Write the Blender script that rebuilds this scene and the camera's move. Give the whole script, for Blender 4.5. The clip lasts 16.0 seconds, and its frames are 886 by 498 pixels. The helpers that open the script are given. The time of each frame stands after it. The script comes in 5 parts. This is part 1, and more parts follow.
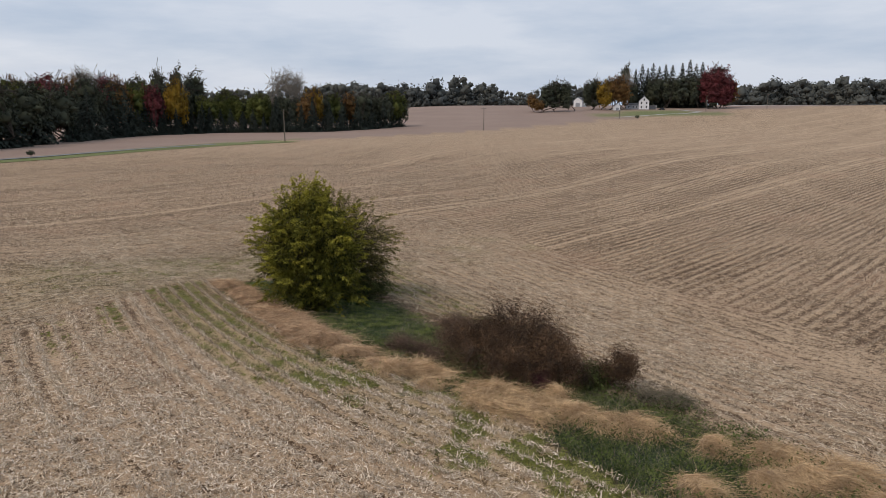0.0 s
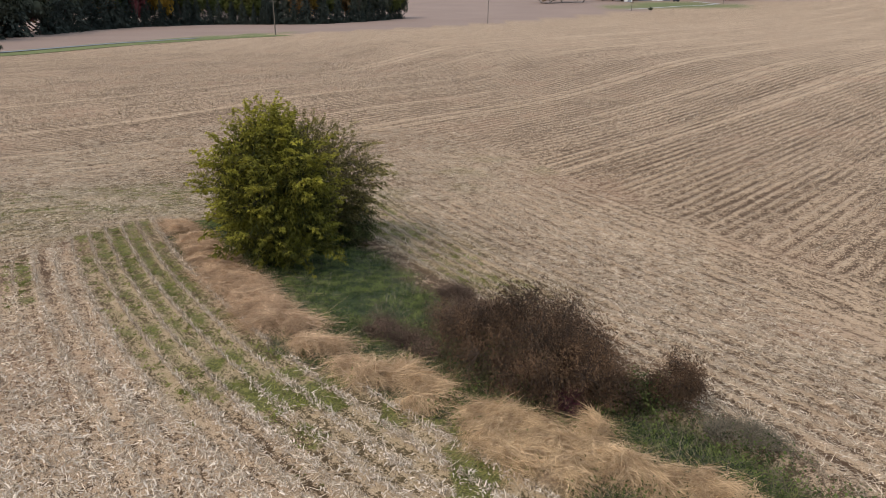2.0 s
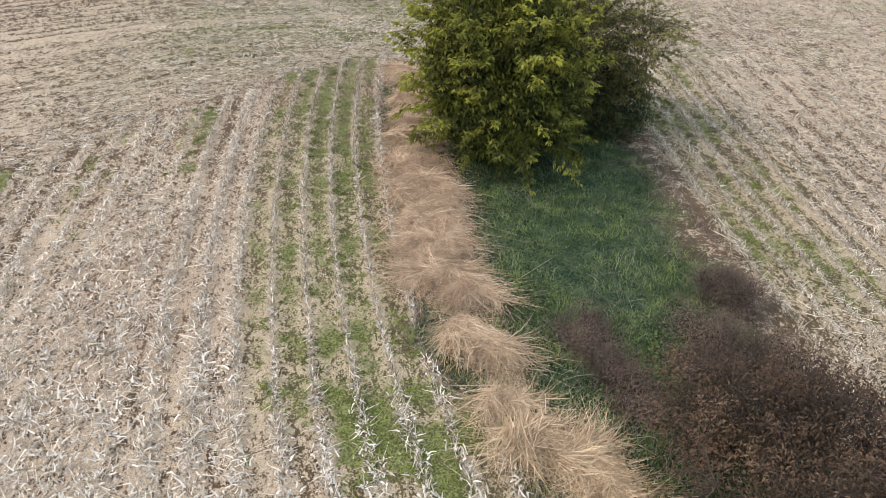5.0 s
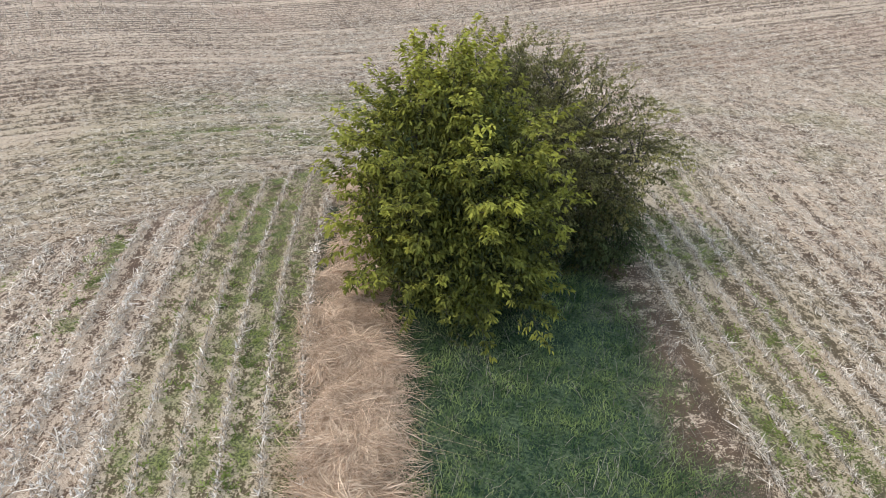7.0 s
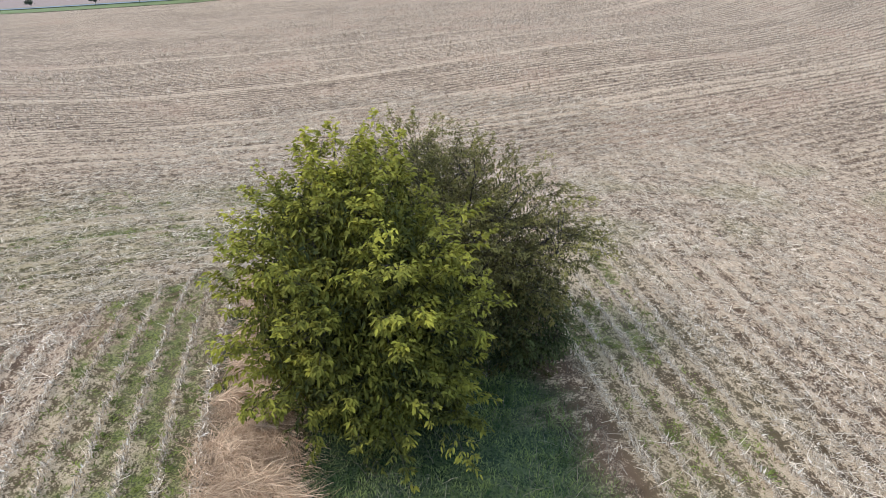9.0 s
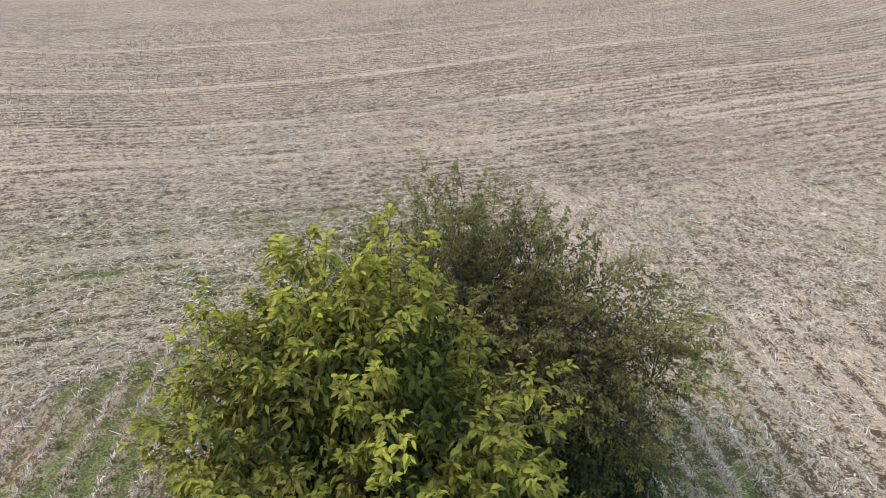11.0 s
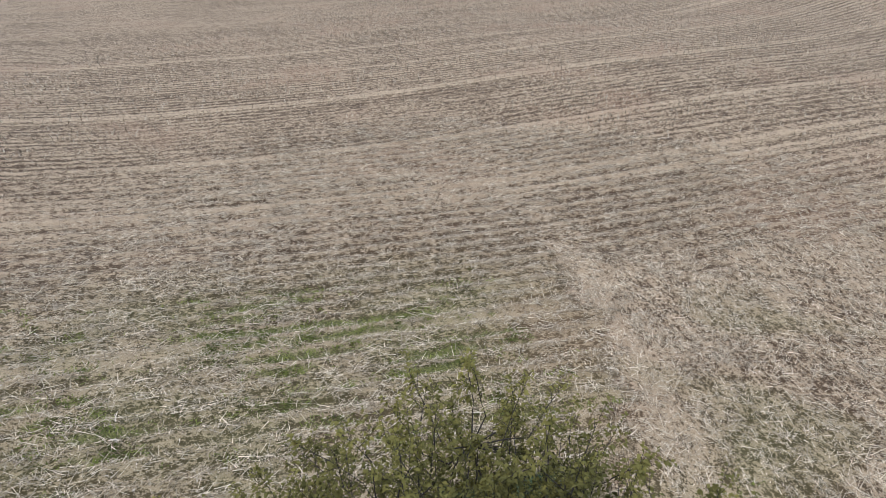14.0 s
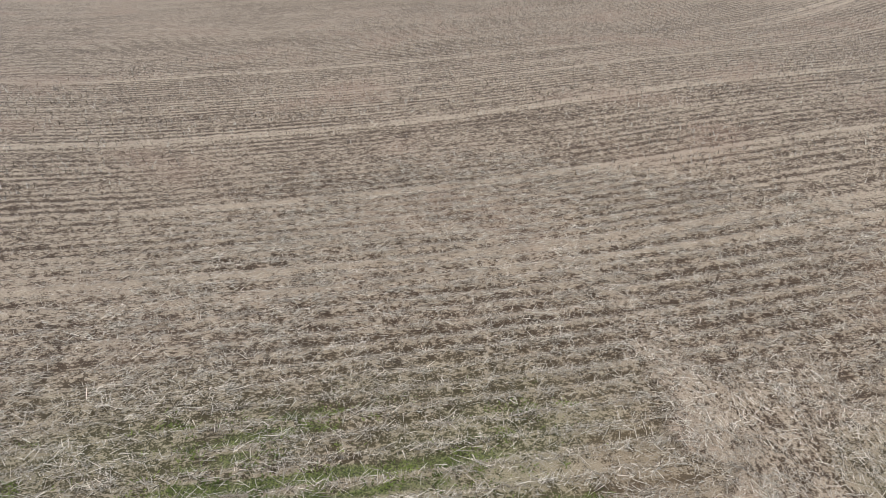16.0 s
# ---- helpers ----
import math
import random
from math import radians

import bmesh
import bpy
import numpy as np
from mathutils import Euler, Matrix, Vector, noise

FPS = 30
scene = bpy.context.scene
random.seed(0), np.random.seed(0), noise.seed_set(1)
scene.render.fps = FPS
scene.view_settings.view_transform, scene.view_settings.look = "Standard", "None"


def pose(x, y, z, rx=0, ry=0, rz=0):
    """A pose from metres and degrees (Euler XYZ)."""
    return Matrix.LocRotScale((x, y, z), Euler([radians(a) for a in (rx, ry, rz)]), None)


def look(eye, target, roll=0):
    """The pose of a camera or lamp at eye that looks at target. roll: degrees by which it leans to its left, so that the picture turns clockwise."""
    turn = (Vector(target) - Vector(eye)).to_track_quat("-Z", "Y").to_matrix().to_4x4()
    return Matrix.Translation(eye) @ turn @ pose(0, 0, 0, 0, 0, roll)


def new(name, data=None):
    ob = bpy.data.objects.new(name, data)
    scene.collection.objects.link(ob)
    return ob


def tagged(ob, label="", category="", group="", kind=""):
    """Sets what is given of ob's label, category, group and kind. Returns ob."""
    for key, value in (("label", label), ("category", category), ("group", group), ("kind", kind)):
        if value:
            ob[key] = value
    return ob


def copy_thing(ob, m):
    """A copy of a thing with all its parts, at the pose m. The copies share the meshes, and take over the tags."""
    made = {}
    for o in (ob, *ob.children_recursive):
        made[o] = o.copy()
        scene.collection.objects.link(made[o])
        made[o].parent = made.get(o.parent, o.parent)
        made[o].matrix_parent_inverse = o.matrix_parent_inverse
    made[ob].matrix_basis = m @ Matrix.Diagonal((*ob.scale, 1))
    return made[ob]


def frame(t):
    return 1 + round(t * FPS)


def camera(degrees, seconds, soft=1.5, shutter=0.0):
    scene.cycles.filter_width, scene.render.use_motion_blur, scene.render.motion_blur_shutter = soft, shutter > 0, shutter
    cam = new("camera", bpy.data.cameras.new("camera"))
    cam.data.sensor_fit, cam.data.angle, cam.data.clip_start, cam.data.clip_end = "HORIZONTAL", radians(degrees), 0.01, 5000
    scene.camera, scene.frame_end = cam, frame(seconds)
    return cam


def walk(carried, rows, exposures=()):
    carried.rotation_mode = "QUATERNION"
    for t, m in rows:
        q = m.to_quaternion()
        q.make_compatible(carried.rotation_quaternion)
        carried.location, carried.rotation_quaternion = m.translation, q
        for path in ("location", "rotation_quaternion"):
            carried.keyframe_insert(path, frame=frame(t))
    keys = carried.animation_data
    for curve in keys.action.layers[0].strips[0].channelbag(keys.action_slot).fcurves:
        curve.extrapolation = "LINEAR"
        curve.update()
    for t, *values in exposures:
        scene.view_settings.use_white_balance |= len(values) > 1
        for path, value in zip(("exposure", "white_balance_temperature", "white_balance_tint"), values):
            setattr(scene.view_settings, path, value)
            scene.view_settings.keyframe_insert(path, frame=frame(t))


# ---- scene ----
cam = camera(65.5, 16.0, soft=0.65)
PATH = [
    (0, (0.025, -0.840, 9.464), (0.001, 1.510, 8.975), -0.1),
    (0.5, (-0.017, 1.028, 9.494), (-0.044, 3.378, 9.002), -0.1),
    (1, (-0.008, 3.118, 9.706), (-0.038, 5.466, 9.210), 0.0),
    (1.2, (-0.017, 3.964, 9.782), (-0.044, 6.308, 9.272), 0.2),
    (1.5, (0.094, 4.856, 9.806), (0.067, 7.184, 9.222), 0.3),
    (1.8, (0.084, 5.735, 9.806), (0.059, 8.022, 9.078), 0.3),
    (2, (0.126, 6.380, 9.766), (0.100, 8.633, 8.935), 0.2),
    (2.5, (0.145, 8.153, 9.814), (0.122, 10.250, 8.647), 0.2),
    (3, (0.151, 10.279, 9.920), (0.128, 12.238, 8.533), 0.2),
    (3.5, (0.091, 11.962, 9.959), (0.062, 13.853, 8.482), 0.4),
    (3.6, (0.048, 12.233, 9.976), (-0.053, 14.117, 8.492), 0.7),
    (3.7, (0.071, 12.454, 9.942), (-0.103, 14.334, 8.460), 0.7),
    (4.2, (0.150, 13.700, 9.820), (-0.276, 15.235, 8.611), 0.0),
    (4.75, (0.240, 14.900, 9.660), (-0.490, 16.332, 8.470), -1.2),
    (5.8, (0.302, 16.934, 9.446), (-0.637, 18.654, 8.060), -1.8),
    (6, (0.204, 17.472, 9.434), (-0.744, 19.206, 8.072), -1.9),
    (6.5, (-0.148, 18.955, 9.428), (-1.121, 20.747, 8.162), -1.8),
    (7, (-0.445, 20.064, 9.466), (-1.424, 21.872, 8.228), -1.8),
    (7.3, (-0.539, 20.396, 9.451), (-1.530, 22.242, 8.281), -1.7),
    (7.5, (-0.535, 20.522, 9.394), (-1.544, 22.402, 8.293), -1.7),
    (7.7, (-0.494, 20.609, 9.329), (-1.517, 22.513, 8.286), -1.6),
    (7.8, (-0.492, 20.672, 9.316), (-1.510, 22.589, 8.291), -1.7),
    (7.9, (-0.463, 20.711, 9.322), (-1.388, 22.680, 8.308), -1.7),
    (8, (-0.538, 20.755, 9.313), (-1.318, 22.790, 8.308), -1.5),
    (8.1, (-0.566, 20.816, 9.292), (-1.300, 22.873, 8.294), -1.6),
    (8.2, (-0.554, 20.906, 9.292), (-1.291, 22.962, 8.297), -1.7),
    (10.3, (-1.639, 24.304, 9.426), (-2.574, 26.242, 8.364), -1.4),
    (10.5, (-1.921, 24.959, 9.402), (-2.858, 26.897, 8.340), -1.3),
    (11, (-2.749, 26.666, 9.433), (-3.688, 28.603, 8.371), -1.3),
    (11.5, (-3.678, 28.428, 9.372), (-4.616, 30.366, 8.312), -1.5),
    (12, (-4.474, 30.082, 9.480), (-5.413, 32.024, 8.430), -1.6),
    (12.5, (-4.934, 31.014, 9.456), (-5.873, 32.958, 8.406), -1.5),
    (13, (-5.076, 31.379, 9.397), (-6.011, 33.318, 8.336), -1.5),
    (13.5, (-5.282, 31.855, 9.388), (-6.215, 33.796, 8.326), -1.4),
    (14, (-5.630, 32.599, 9.392), (-6.564, 34.540, 8.333), -1.5),
    (14.5, (-6.130, 33.596, 9.419), (-7.064, 35.537, 8.359), -1.6),
    (15, (-6.767, 34.825, 9.419), (-7.700, 36.766, 8.360), -1.7),
    (15.1, (-6.938, 35.090, 9.395), (-7.872, 37.033, 8.339), -1.6),
    (15.2, (-7.120, 35.375, 9.401), (-8.083, 37.302, 8.345), -1.6),
    (15.3, (-7.213, 35.644, 9.407), (-8.236, 37.543, 8.356), -1.8),
    (15.4, (-7.354, 35.987, 9.410), (-8.423, 37.861, 8.358), -1.7),
    (15.5, (-7.505, 36.289, 9.437), (-8.581, 38.158, 8.384), -1.8),
    (16, (-8.491, 37.900, 9.468), (-9.572, 39.766, 8.416), -1.6),
]

# ---- light ----
EXPOSURES = [(0.0, -0.18, 7350, 17), (1.2, -0.16, 7350, 17), (1.5, -0.12, 7350, 17), (2.0, 0.2, 7180, 16), (3.0, 0.46, 6930, 13), (3.7, 0.6, 6800, 12), (5.8, 0.78, 6080, 10), (8.2, 0.75, 5960, 10), (10.3, 0.74, 5920, 10), (12.0, 0.52, 6090, 10), (14.0, 0.35, 6170, 10), (16.0, 0.26, 6150, 10)]
walk(cam, [(t, look(eye, target, roll)) for t, eye, target, roll in PATH], EXPOSURES)


def sky():
    w = bpy.data.worlds.new("overcast_sky")
    scene.world = w
    w.use_nodes = True
    nt = w.node_tree
    nt.nodes.clear()
    n, l = nt.nodes.new, nt.links.new
    out, bg = n("ShaderNodeOutputWorld"), n("ShaderNodeBackground")
    st = n("ShaderNodeTexSky")
    st.sky_type, st.sun_disc = "NISHITA", False
    st.sun_elevation, st.sun_rotation = radians(42), radians(-60)
    st.air_density, st.dust_density = 1.0, 1.5
    tc, mp = n("ShaderNodeTexCoord"), n("ShaderNodeMapping")
    mp.inputs["Scale"].default_value = (1.9, 1.9, 9.0)
    nz = n("ShaderNodeTexNoise")
    nz.inputs["Scale"].default_value, nz.inputs["Detail"].default_value, nz.inputs["Roughness"].default_value = 1.7, 6.0, 0.55
    rp = n("ShaderNodeValToRGB")
    rp.color_ramp.elements[0].position, rp.color_ramp.elements[0].color = 0.34, (4.6, 6.3, 8.6, 1)
    rp.color_ramp.elements[1].position, rp.color_ramp.elements[1].color = 0.62, (6.8, 8.3, 10.2, 1)
    mx = n("ShaderNodeMix")
    mx.data_type, mx.inputs["Factor"].default_value = "RGBA", 0.9
    bg.inputs["Strength"].default_value = 0.1
    l(tc.outputs["Generated"], mp.inputs["Vector"])
    l(mp.outputs["Vector"], nz.inputs["Vector"])
    l(nz.outputs["Fac"], rp.inputs["Fac"])
    l(st.outputs["Color"], mx.inputs["A"])
    l(rp.outputs["Color"], mx.inputs["B"])
    l(mx.outputs["Result"], bg.inputs["Color"])
    l(bg.outputs["Background"], out.inputs["Surface"])


sky()
sun = new("sun", bpy.data.lights.new("sun", "SUN"))
sun.data.energy, sun.data.angle, sun.data.color = 1.7, radians(26), (1.0, 0.93, 0.84)
sun.matrix_world = look((-40, -10, 60), (0, 20, 0))
sun.location = (-40, -10, 60)


# ---- materials ----
def material(name, build, rough=0.9):
    m = bpy.data.materials.new(name)
    m.use_nodes = True
    nt = m.node_tree
    b = nt.nodes["Principled BSDF"]
    b.inputs["Roughness"].default_value = rough
    b.inputs["Specular IOR Level"].default_value = 0.25
    build(nt, b)
    return m


def add(nt, kind, **values):
    nd = nt.nodes.new(kind)
    for key, value in values.items():
        nd.inputs[key.replace("_", " ")].default_value = value
    return nd


def mixed(nt, fac, a, b):
    """A colour mixed from a to b; each is a socket or a colour."""
    mx = nt.nodes.new("ShaderNodeMix")
    mx.data_type = "RGBA"
    for key, v in (("Factor", fac), ("A", a), ("B", b)):
        if isinstance(v, bpy.types.NodeSocket):
            nt.links.new(v, mx.inputs[key])
        elif key == "Factor":
            mx.inputs[key].default_value = v
        else:
            mx.inputs[key].default_value = (*v, 1)
    return mx.outputs["Result"]


def ramp(nt, sock, lo, hi):
    r = nt.nodes.new("ShaderNodeMapRange")
    r.interpolation_type = "SMOOTHSTEP"
    r.inputs["From Min"].default_value, r.inputs["From Max"].default_value = lo, hi
    nt.links.new(sock, r.inputs["Value"])
    return r.outputs["Result"]


def noise_at(nt, vec, scale, detail=3.0, rough=0.55):
    nz = add(nt, "ShaderNodeTexNoise", Scale=scale, Detail=detail, Roughness=rough)
    nt.links.new(vec, nz.inputs["Vector"])
    return nz.outputs["Fac"]


def math_node(nt, op, a, b=0.0):
    m = nt.nodes.new("ShaderNodeMath")
    m.operation = op
    for i, v in enumerate((a, b)):
        if isinstance(v, bpy.types.NodeSocket):
            nt.links.new(v, m.inputs[i])
        else:
            m.inputs[i].default_value = v
    return m.outputs[0]


def attribute(nt, name):
    a = nt.nodes.new("ShaderNodeAttribute")
    a.attribute_name = name
    return a.outputs["Fac"]


def bumped(nt, b, height, strength, distance):
    bp = add(nt, "ShaderNodeBump", Strength=strength, Distance=distance)
    nt.links.new(height, bp.inputs["Height"])
    nt.links.new(bp.outputs["Normal"], b.inputs["Normal"])


def field_nodes(nt, b):
    geo = nt.nodes.new("ShaderNodeNewGeometry").outputs["Position"]
    row, green, hay = attribute(nt, "row"), attribute(nt, "green"), attribute(nt, "hay")
    bare, grass, pale = attribute(nt, "bare"), attribute(nt, "grass"), attribute(nt, "pale")
    fine, mid, big = noise_at(nt, geo, 14.0, 5, 0.7), noise_at(nt, geo, 2.3, 4), noise_at(nt, geo, 0.11, 4)
    # residue lies in bands along the rows
    comb = nt.nodes.new("ShaderNodeCombineXYZ")
    nt.links.new(math_node(nt, "MULTIPLY", row, 2.4), comb.inputs["X"])
    nt.links.new(math_node(nt, "MULTIPLY", attribute(nt, "along"), 0.16), comb.inputs["Y"])
    streak = noise_at(nt, comb.outputs["Vector"], 1.0, 5, 0.6)
    comb2 = nt.nodes.new("ShaderNodeCombineXYZ")
    nt.links.new(math_node(nt, "MULTIPLY", row, 0.24), comb2.inputs["X"])
    nt.links.new(math_node(nt, "MULTIPLY", attribute(nt, "along"), 0.012), comb2.inputs["Y"])
    swath = noise_at(nt, comb2.outputs["Vector"], 1.0, 3, 0.5)
    wave = math_node(nt, "COSINE", math_node(nt, "MULTIPLY", row, 2 * math.pi))
    lines = math_node(nt, "MULTIPLY", wave, attribute(nt, "rowed"))
    comb3 = nt.nodes.new("ShaderNodeCombineXYZ")
    nt.links.new(math_node(nt, "MULTIPLY", row, 9.0), comb3.inputs["X"])
    nt.links.new(math_node(nt, "MULTIPLY", attribute(nt, "along"), 5.0), comb3.inputs["Y"])
    shred = noise_at(nt, comb3.outputs["Vector"], 1.0, 4, 0.6)
    scrap = noise_at(nt, geo, 23.0, 4, 0.6)
    soil = mixed(nt, mid, (0.05, 0.028, 0.0145), (0.15, 0.089, 0.048))
    straw = mixed(nt, ramp(nt, noise_at(nt, geo, 55.0, 2), 0.3, 0.7), (0.30, 0.196, 0.114), (0.65, 0.483, 0.328))
    moss = math_node(nt, "MULTIPLY", attribute(nt, "moss"), 0.75)
    soil = mixed(nt, moss, soil, mixed(nt, mid, (0.058, 0.05, 0.016), (0.13, 0.115, 0.042)))
    straw = mixed(nt, math_node(nt, "MULTIPLY", moss, 0.7), straw, (0.29, 0.24, 0.115))
    # pale wheel tracks along certain rows
    shifted = math_node(nt, "ADD", row, math_node(nt, "MULTIPLY", big, 0.8))
    pair = None
    for r in (43.2, 45.6, 54.7, 57.1, 69.0, 71.2, 80.2, 89.3, 94.8, 107.5, 119.5, 122.0):
        one = ramp(nt, math_node(nt, "ABSOLUTE", math_node(nt, "SUBTRACT", shifted, r)), 0.85, 0.2)
        pair = one if pair is None else math_node(nt, "ADD", pair, one)
    pair = math_node(nt, "MULTIPLY", math_node(nt, "MULTIPLY", pair, attribute(nt, "tracks")), ramp(nt, swath, 0.3, 0.6))
    # clods and heaps of trash a hand across, the grain seen from afar
    clod = noise_at(nt, geo, 5.0, 4, 0.75)
    comb5 = nt.nodes.new("ShaderNodeCombineXYZ")
    nt.links.new(math_node(nt, "MULTIPLY", row, 2.0), comb5.inputs["X"])
    nt.links.new(math_node(nt, "MULTIPLY", attribute(nt, "along"), 1.1), comb5.inputs["Y"])
    tuft = noise_at(nt, comb5.outputs["Vector"], 1.0, 3, 0.6)
    comb4 = nt.nodes.new("ShaderNodeCombineXYZ")
    nt.links.new(math_node(nt, "MULTIPLY", row, 0.55), comb4.inputs["X"])
    nt.links.new(math_node(nt, "MULTIPLY", attribute(nt, "along"), 0.10), comb4.inputs["Y"])
    worn = ramp(nt, noise_at(nt, comb4.outputs["Vector"], 1.0, 4, 0.6), 0.36, 0.62)
    cover = math_node(nt, "MULTIPLY", math_node(nt, "MULTIPLY", lines, worn), 0.085)
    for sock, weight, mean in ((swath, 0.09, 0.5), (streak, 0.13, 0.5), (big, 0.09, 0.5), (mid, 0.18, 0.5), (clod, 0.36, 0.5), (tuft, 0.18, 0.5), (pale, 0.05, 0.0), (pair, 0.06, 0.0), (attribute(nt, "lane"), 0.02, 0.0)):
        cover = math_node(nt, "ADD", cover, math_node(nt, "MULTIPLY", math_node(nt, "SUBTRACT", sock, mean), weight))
    total = math_node(nt, "ADD", math_node(nt, "ADD", math_node(nt, "MULTIPLY", scrap, 0.46), math_node(nt, "MULTIPLY", shred, 0.46)), math_node(nt, "ADD", cover, 0.045))
    col = mixed(nt, ramp(nt, total, 0.465, 0.55), soil, straw)
    col = mixed(nt, math_node(nt, "MULTIPLY", ramp(nt, big, 0.5, 0.72), 0.35), col, (0.27, 0.15, 0.092))
    weed = mixed(nt, ramp(nt, scrap, 0.4, 0.6), (0.07, 0.068, 0.022), (0.21, 0.2, 0.06))
    col = mixed(nt, ramp(nt, math_node(nt, "ADD", green, math_node(nt, "MULTIPLY", mid, 0.7)), 0.75, 1.05), col, weed)
    turf = mixed(nt, ramp(nt, math_node(nt, "ADD", math_node(nt, "MULTIPLY", fine, 0.8), math_node(nt, "MULTIPLY", mid, 0.3)), 0.45, 0.68), (0.012, 0.026, 0.01), (0.085, 0.105, 0.045))
    col = mixed(nt, grass, col, turf)
    col = mixed(nt, hay, col, mixed(nt, fine, (0.16, 0.10, 0.06), (0.42, 0.29, 0.18)))
    far_soil = mixed(nt, noise_at(nt, geo, 0.035, 5), (0.23, 0.16, 0.128), (0.32, 0.232, 0.186))
    col = mixed(nt, bare, col, far_soil)
    lawn = attribute(nt, "lawn")
    col = mixed(nt, lawn, col, mixed(nt, mid, (0.085, 0.125, 0.04), (0.15, 0.18, 0.065)))
    nt.links.new(col, b.inputs["Base Color"])
    bumped(nt, b, math_node(nt, "ADD", total, math_node(nt, "MULTIPLY", fine, 0.5)), 0.8, 0.06)


def speckle(lo, hi, scale=0.0, island=True, ends=0.35):
    """Colour that differs from piece to piece, with a soft blotch over it."""
    def build(nt, b):
        geo = nt.nodes.new("ShaderNodeNewGeometry")
        sock = geo.outputs["Random Per Island"] if island else nt.nodes.new("ShaderNodeObjectInfo").outputs["Random"]
        col = mixed(nt, sock, lo, hi)
        if scale:
            nz = ramp(nt, noise_at(nt, geo.outputs["Position"], scale, 4), 0.35, 0.68)
            col = mixed(nt, math_node(nt, "MULTIPLY", nz, ends), col, tuple(0.45 * c for c in lo))
        nt.links.new(col, b.inputs["Base Color"])
    return build


def leafy(lo, hi, glow=0.25, scale=0.6, age_shade=False):
    """Leaves: colour by piece, by bough, and by age mixed with painted crown shade; some light coming through."""
    def build(nt, b):
        geo = nt.nodes.new("ShaderNodeNewGeometry")
        bough = ramp(nt, noise_at(nt, geo.outputs["Position"], scale, 3), 0.38, 0.64)
        f = math_node(nt, "ADD", math_node(nt, "MULTIPLY", geo.outputs["Random Per Island"], 0.35), math_node(nt, "MULTIPLY", bough, 0.65))
        if age_shade:
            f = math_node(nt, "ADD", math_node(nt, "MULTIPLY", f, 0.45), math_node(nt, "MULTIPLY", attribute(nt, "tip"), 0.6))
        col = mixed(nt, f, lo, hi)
        nt.links.new(col, b.inputs["Base Color"])
        tr = nt.nodes.new("ShaderNodeBsdfTranslucent")
        nt.links.new(col, tr.inputs["Color"])
        ms = nt.nodes.new("ShaderNodeMixShader")
        ms.inputs["Fac"].default_value = glow
        nt.links.new(b.outputs["BSDF"], ms.inputs[1])
        nt.links.new(tr.outputs["BSDF"], ms.inputs[2])
        nt.links.new(ms.outputs["Shader"], nt.nodes["Material Output"].inputs["Surface"])
    return build


def barky(lo, hi):
    def build(nt, b):
        geo = nt.nodes.new("ShaderNodeNewGeometry").outputs["Position"]
        nz = noise_at(nt, geo, 9.0, 5, 0.65)
        nt.links.new(mixed(nt, nz, lo, hi), b.inputs["Base Color"])
        bumped(nt, b, nz, 0.6, 0.03)
    return build


def painted(colour, dirt=0.25, scale=1.5):
    def build(nt, b):
        geo = nt.nodes.new("ShaderNodeNewGeometry").outputs["Position"]
        nz = ramp(nt, noise_at(nt, geo, scale, 5), 0.4, 0.75)
        nt.links.new(mixed(nt, math_node(nt, "MULTIPLY", nz, dirt), colour, tuple(0.5 * c for c in colour)), b.inputs["Base Color"])
    return build


M_FIELD = material("field", field_nodes)
M_RESIDUE = material("chopped_stalks", speckle((0.13, 0.083, 0.049), (0.97, 0.80, 0.595), 0.5, ends=0.2))
M_HUSK = material("pale_husks", speckle((0.28, 0.21, 0.145), (0.90, 0.77, 0.62), 0.6, ends=0.2))
M_STUB = material("stalk_stubs", speckle((0.11, 0.075, 0.048), (0.80, 0.655, 0.49), 0.7, ends=0.25))
def hay_nodes(nt, b):
    """Golden by the thicket, rustier past it."""
    geo = nt.nodes.new("ShaderNodeNewGeometry")
    split = nt.nodes.new("ShaderNodeSeparateXYZ")
    nt.links.new(geo.outputs["Position"], split.inputs[0])
    rust = ramp(nt, math_node(nt, "ADD", split.outputs["Y"], math_node(nt, "MULTIPLY", noise_at(nt, geo.outputs["Position"], 0.6, 3), 4.0)), 22.5, 28.0)
    isl = geo.outputs["Random Per Island"]
    col = mixed(nt, rust, mixed(nt, isl, (0.36, 0.222, 0.108), (0.88, 0.63, 0.375)), mixed(nt, isl, (0.35, 0.208, 0.113), (0.86, 0.605, 0.388)))
    dark = math_node(nt, "MULTIPLY", ramp(nt, noise_at(nt, geo.outputs["Position"], 1.6, 4), 0.35, 0.68), 0.5)
    col = mixed(nt, dark, col, (0.17, 0.10, 0.055))
    knot = math_node(nt, "MULTIPLY", ramp(nt, noise_at(nt, geo.outputs["Position"], 5.5, 3), 0.5, 0.7), 0.55)
    nt.links.new(mixed(nt, knot, col, (0.15, 0.085, 0.045)), b.inputs["Base Color"])


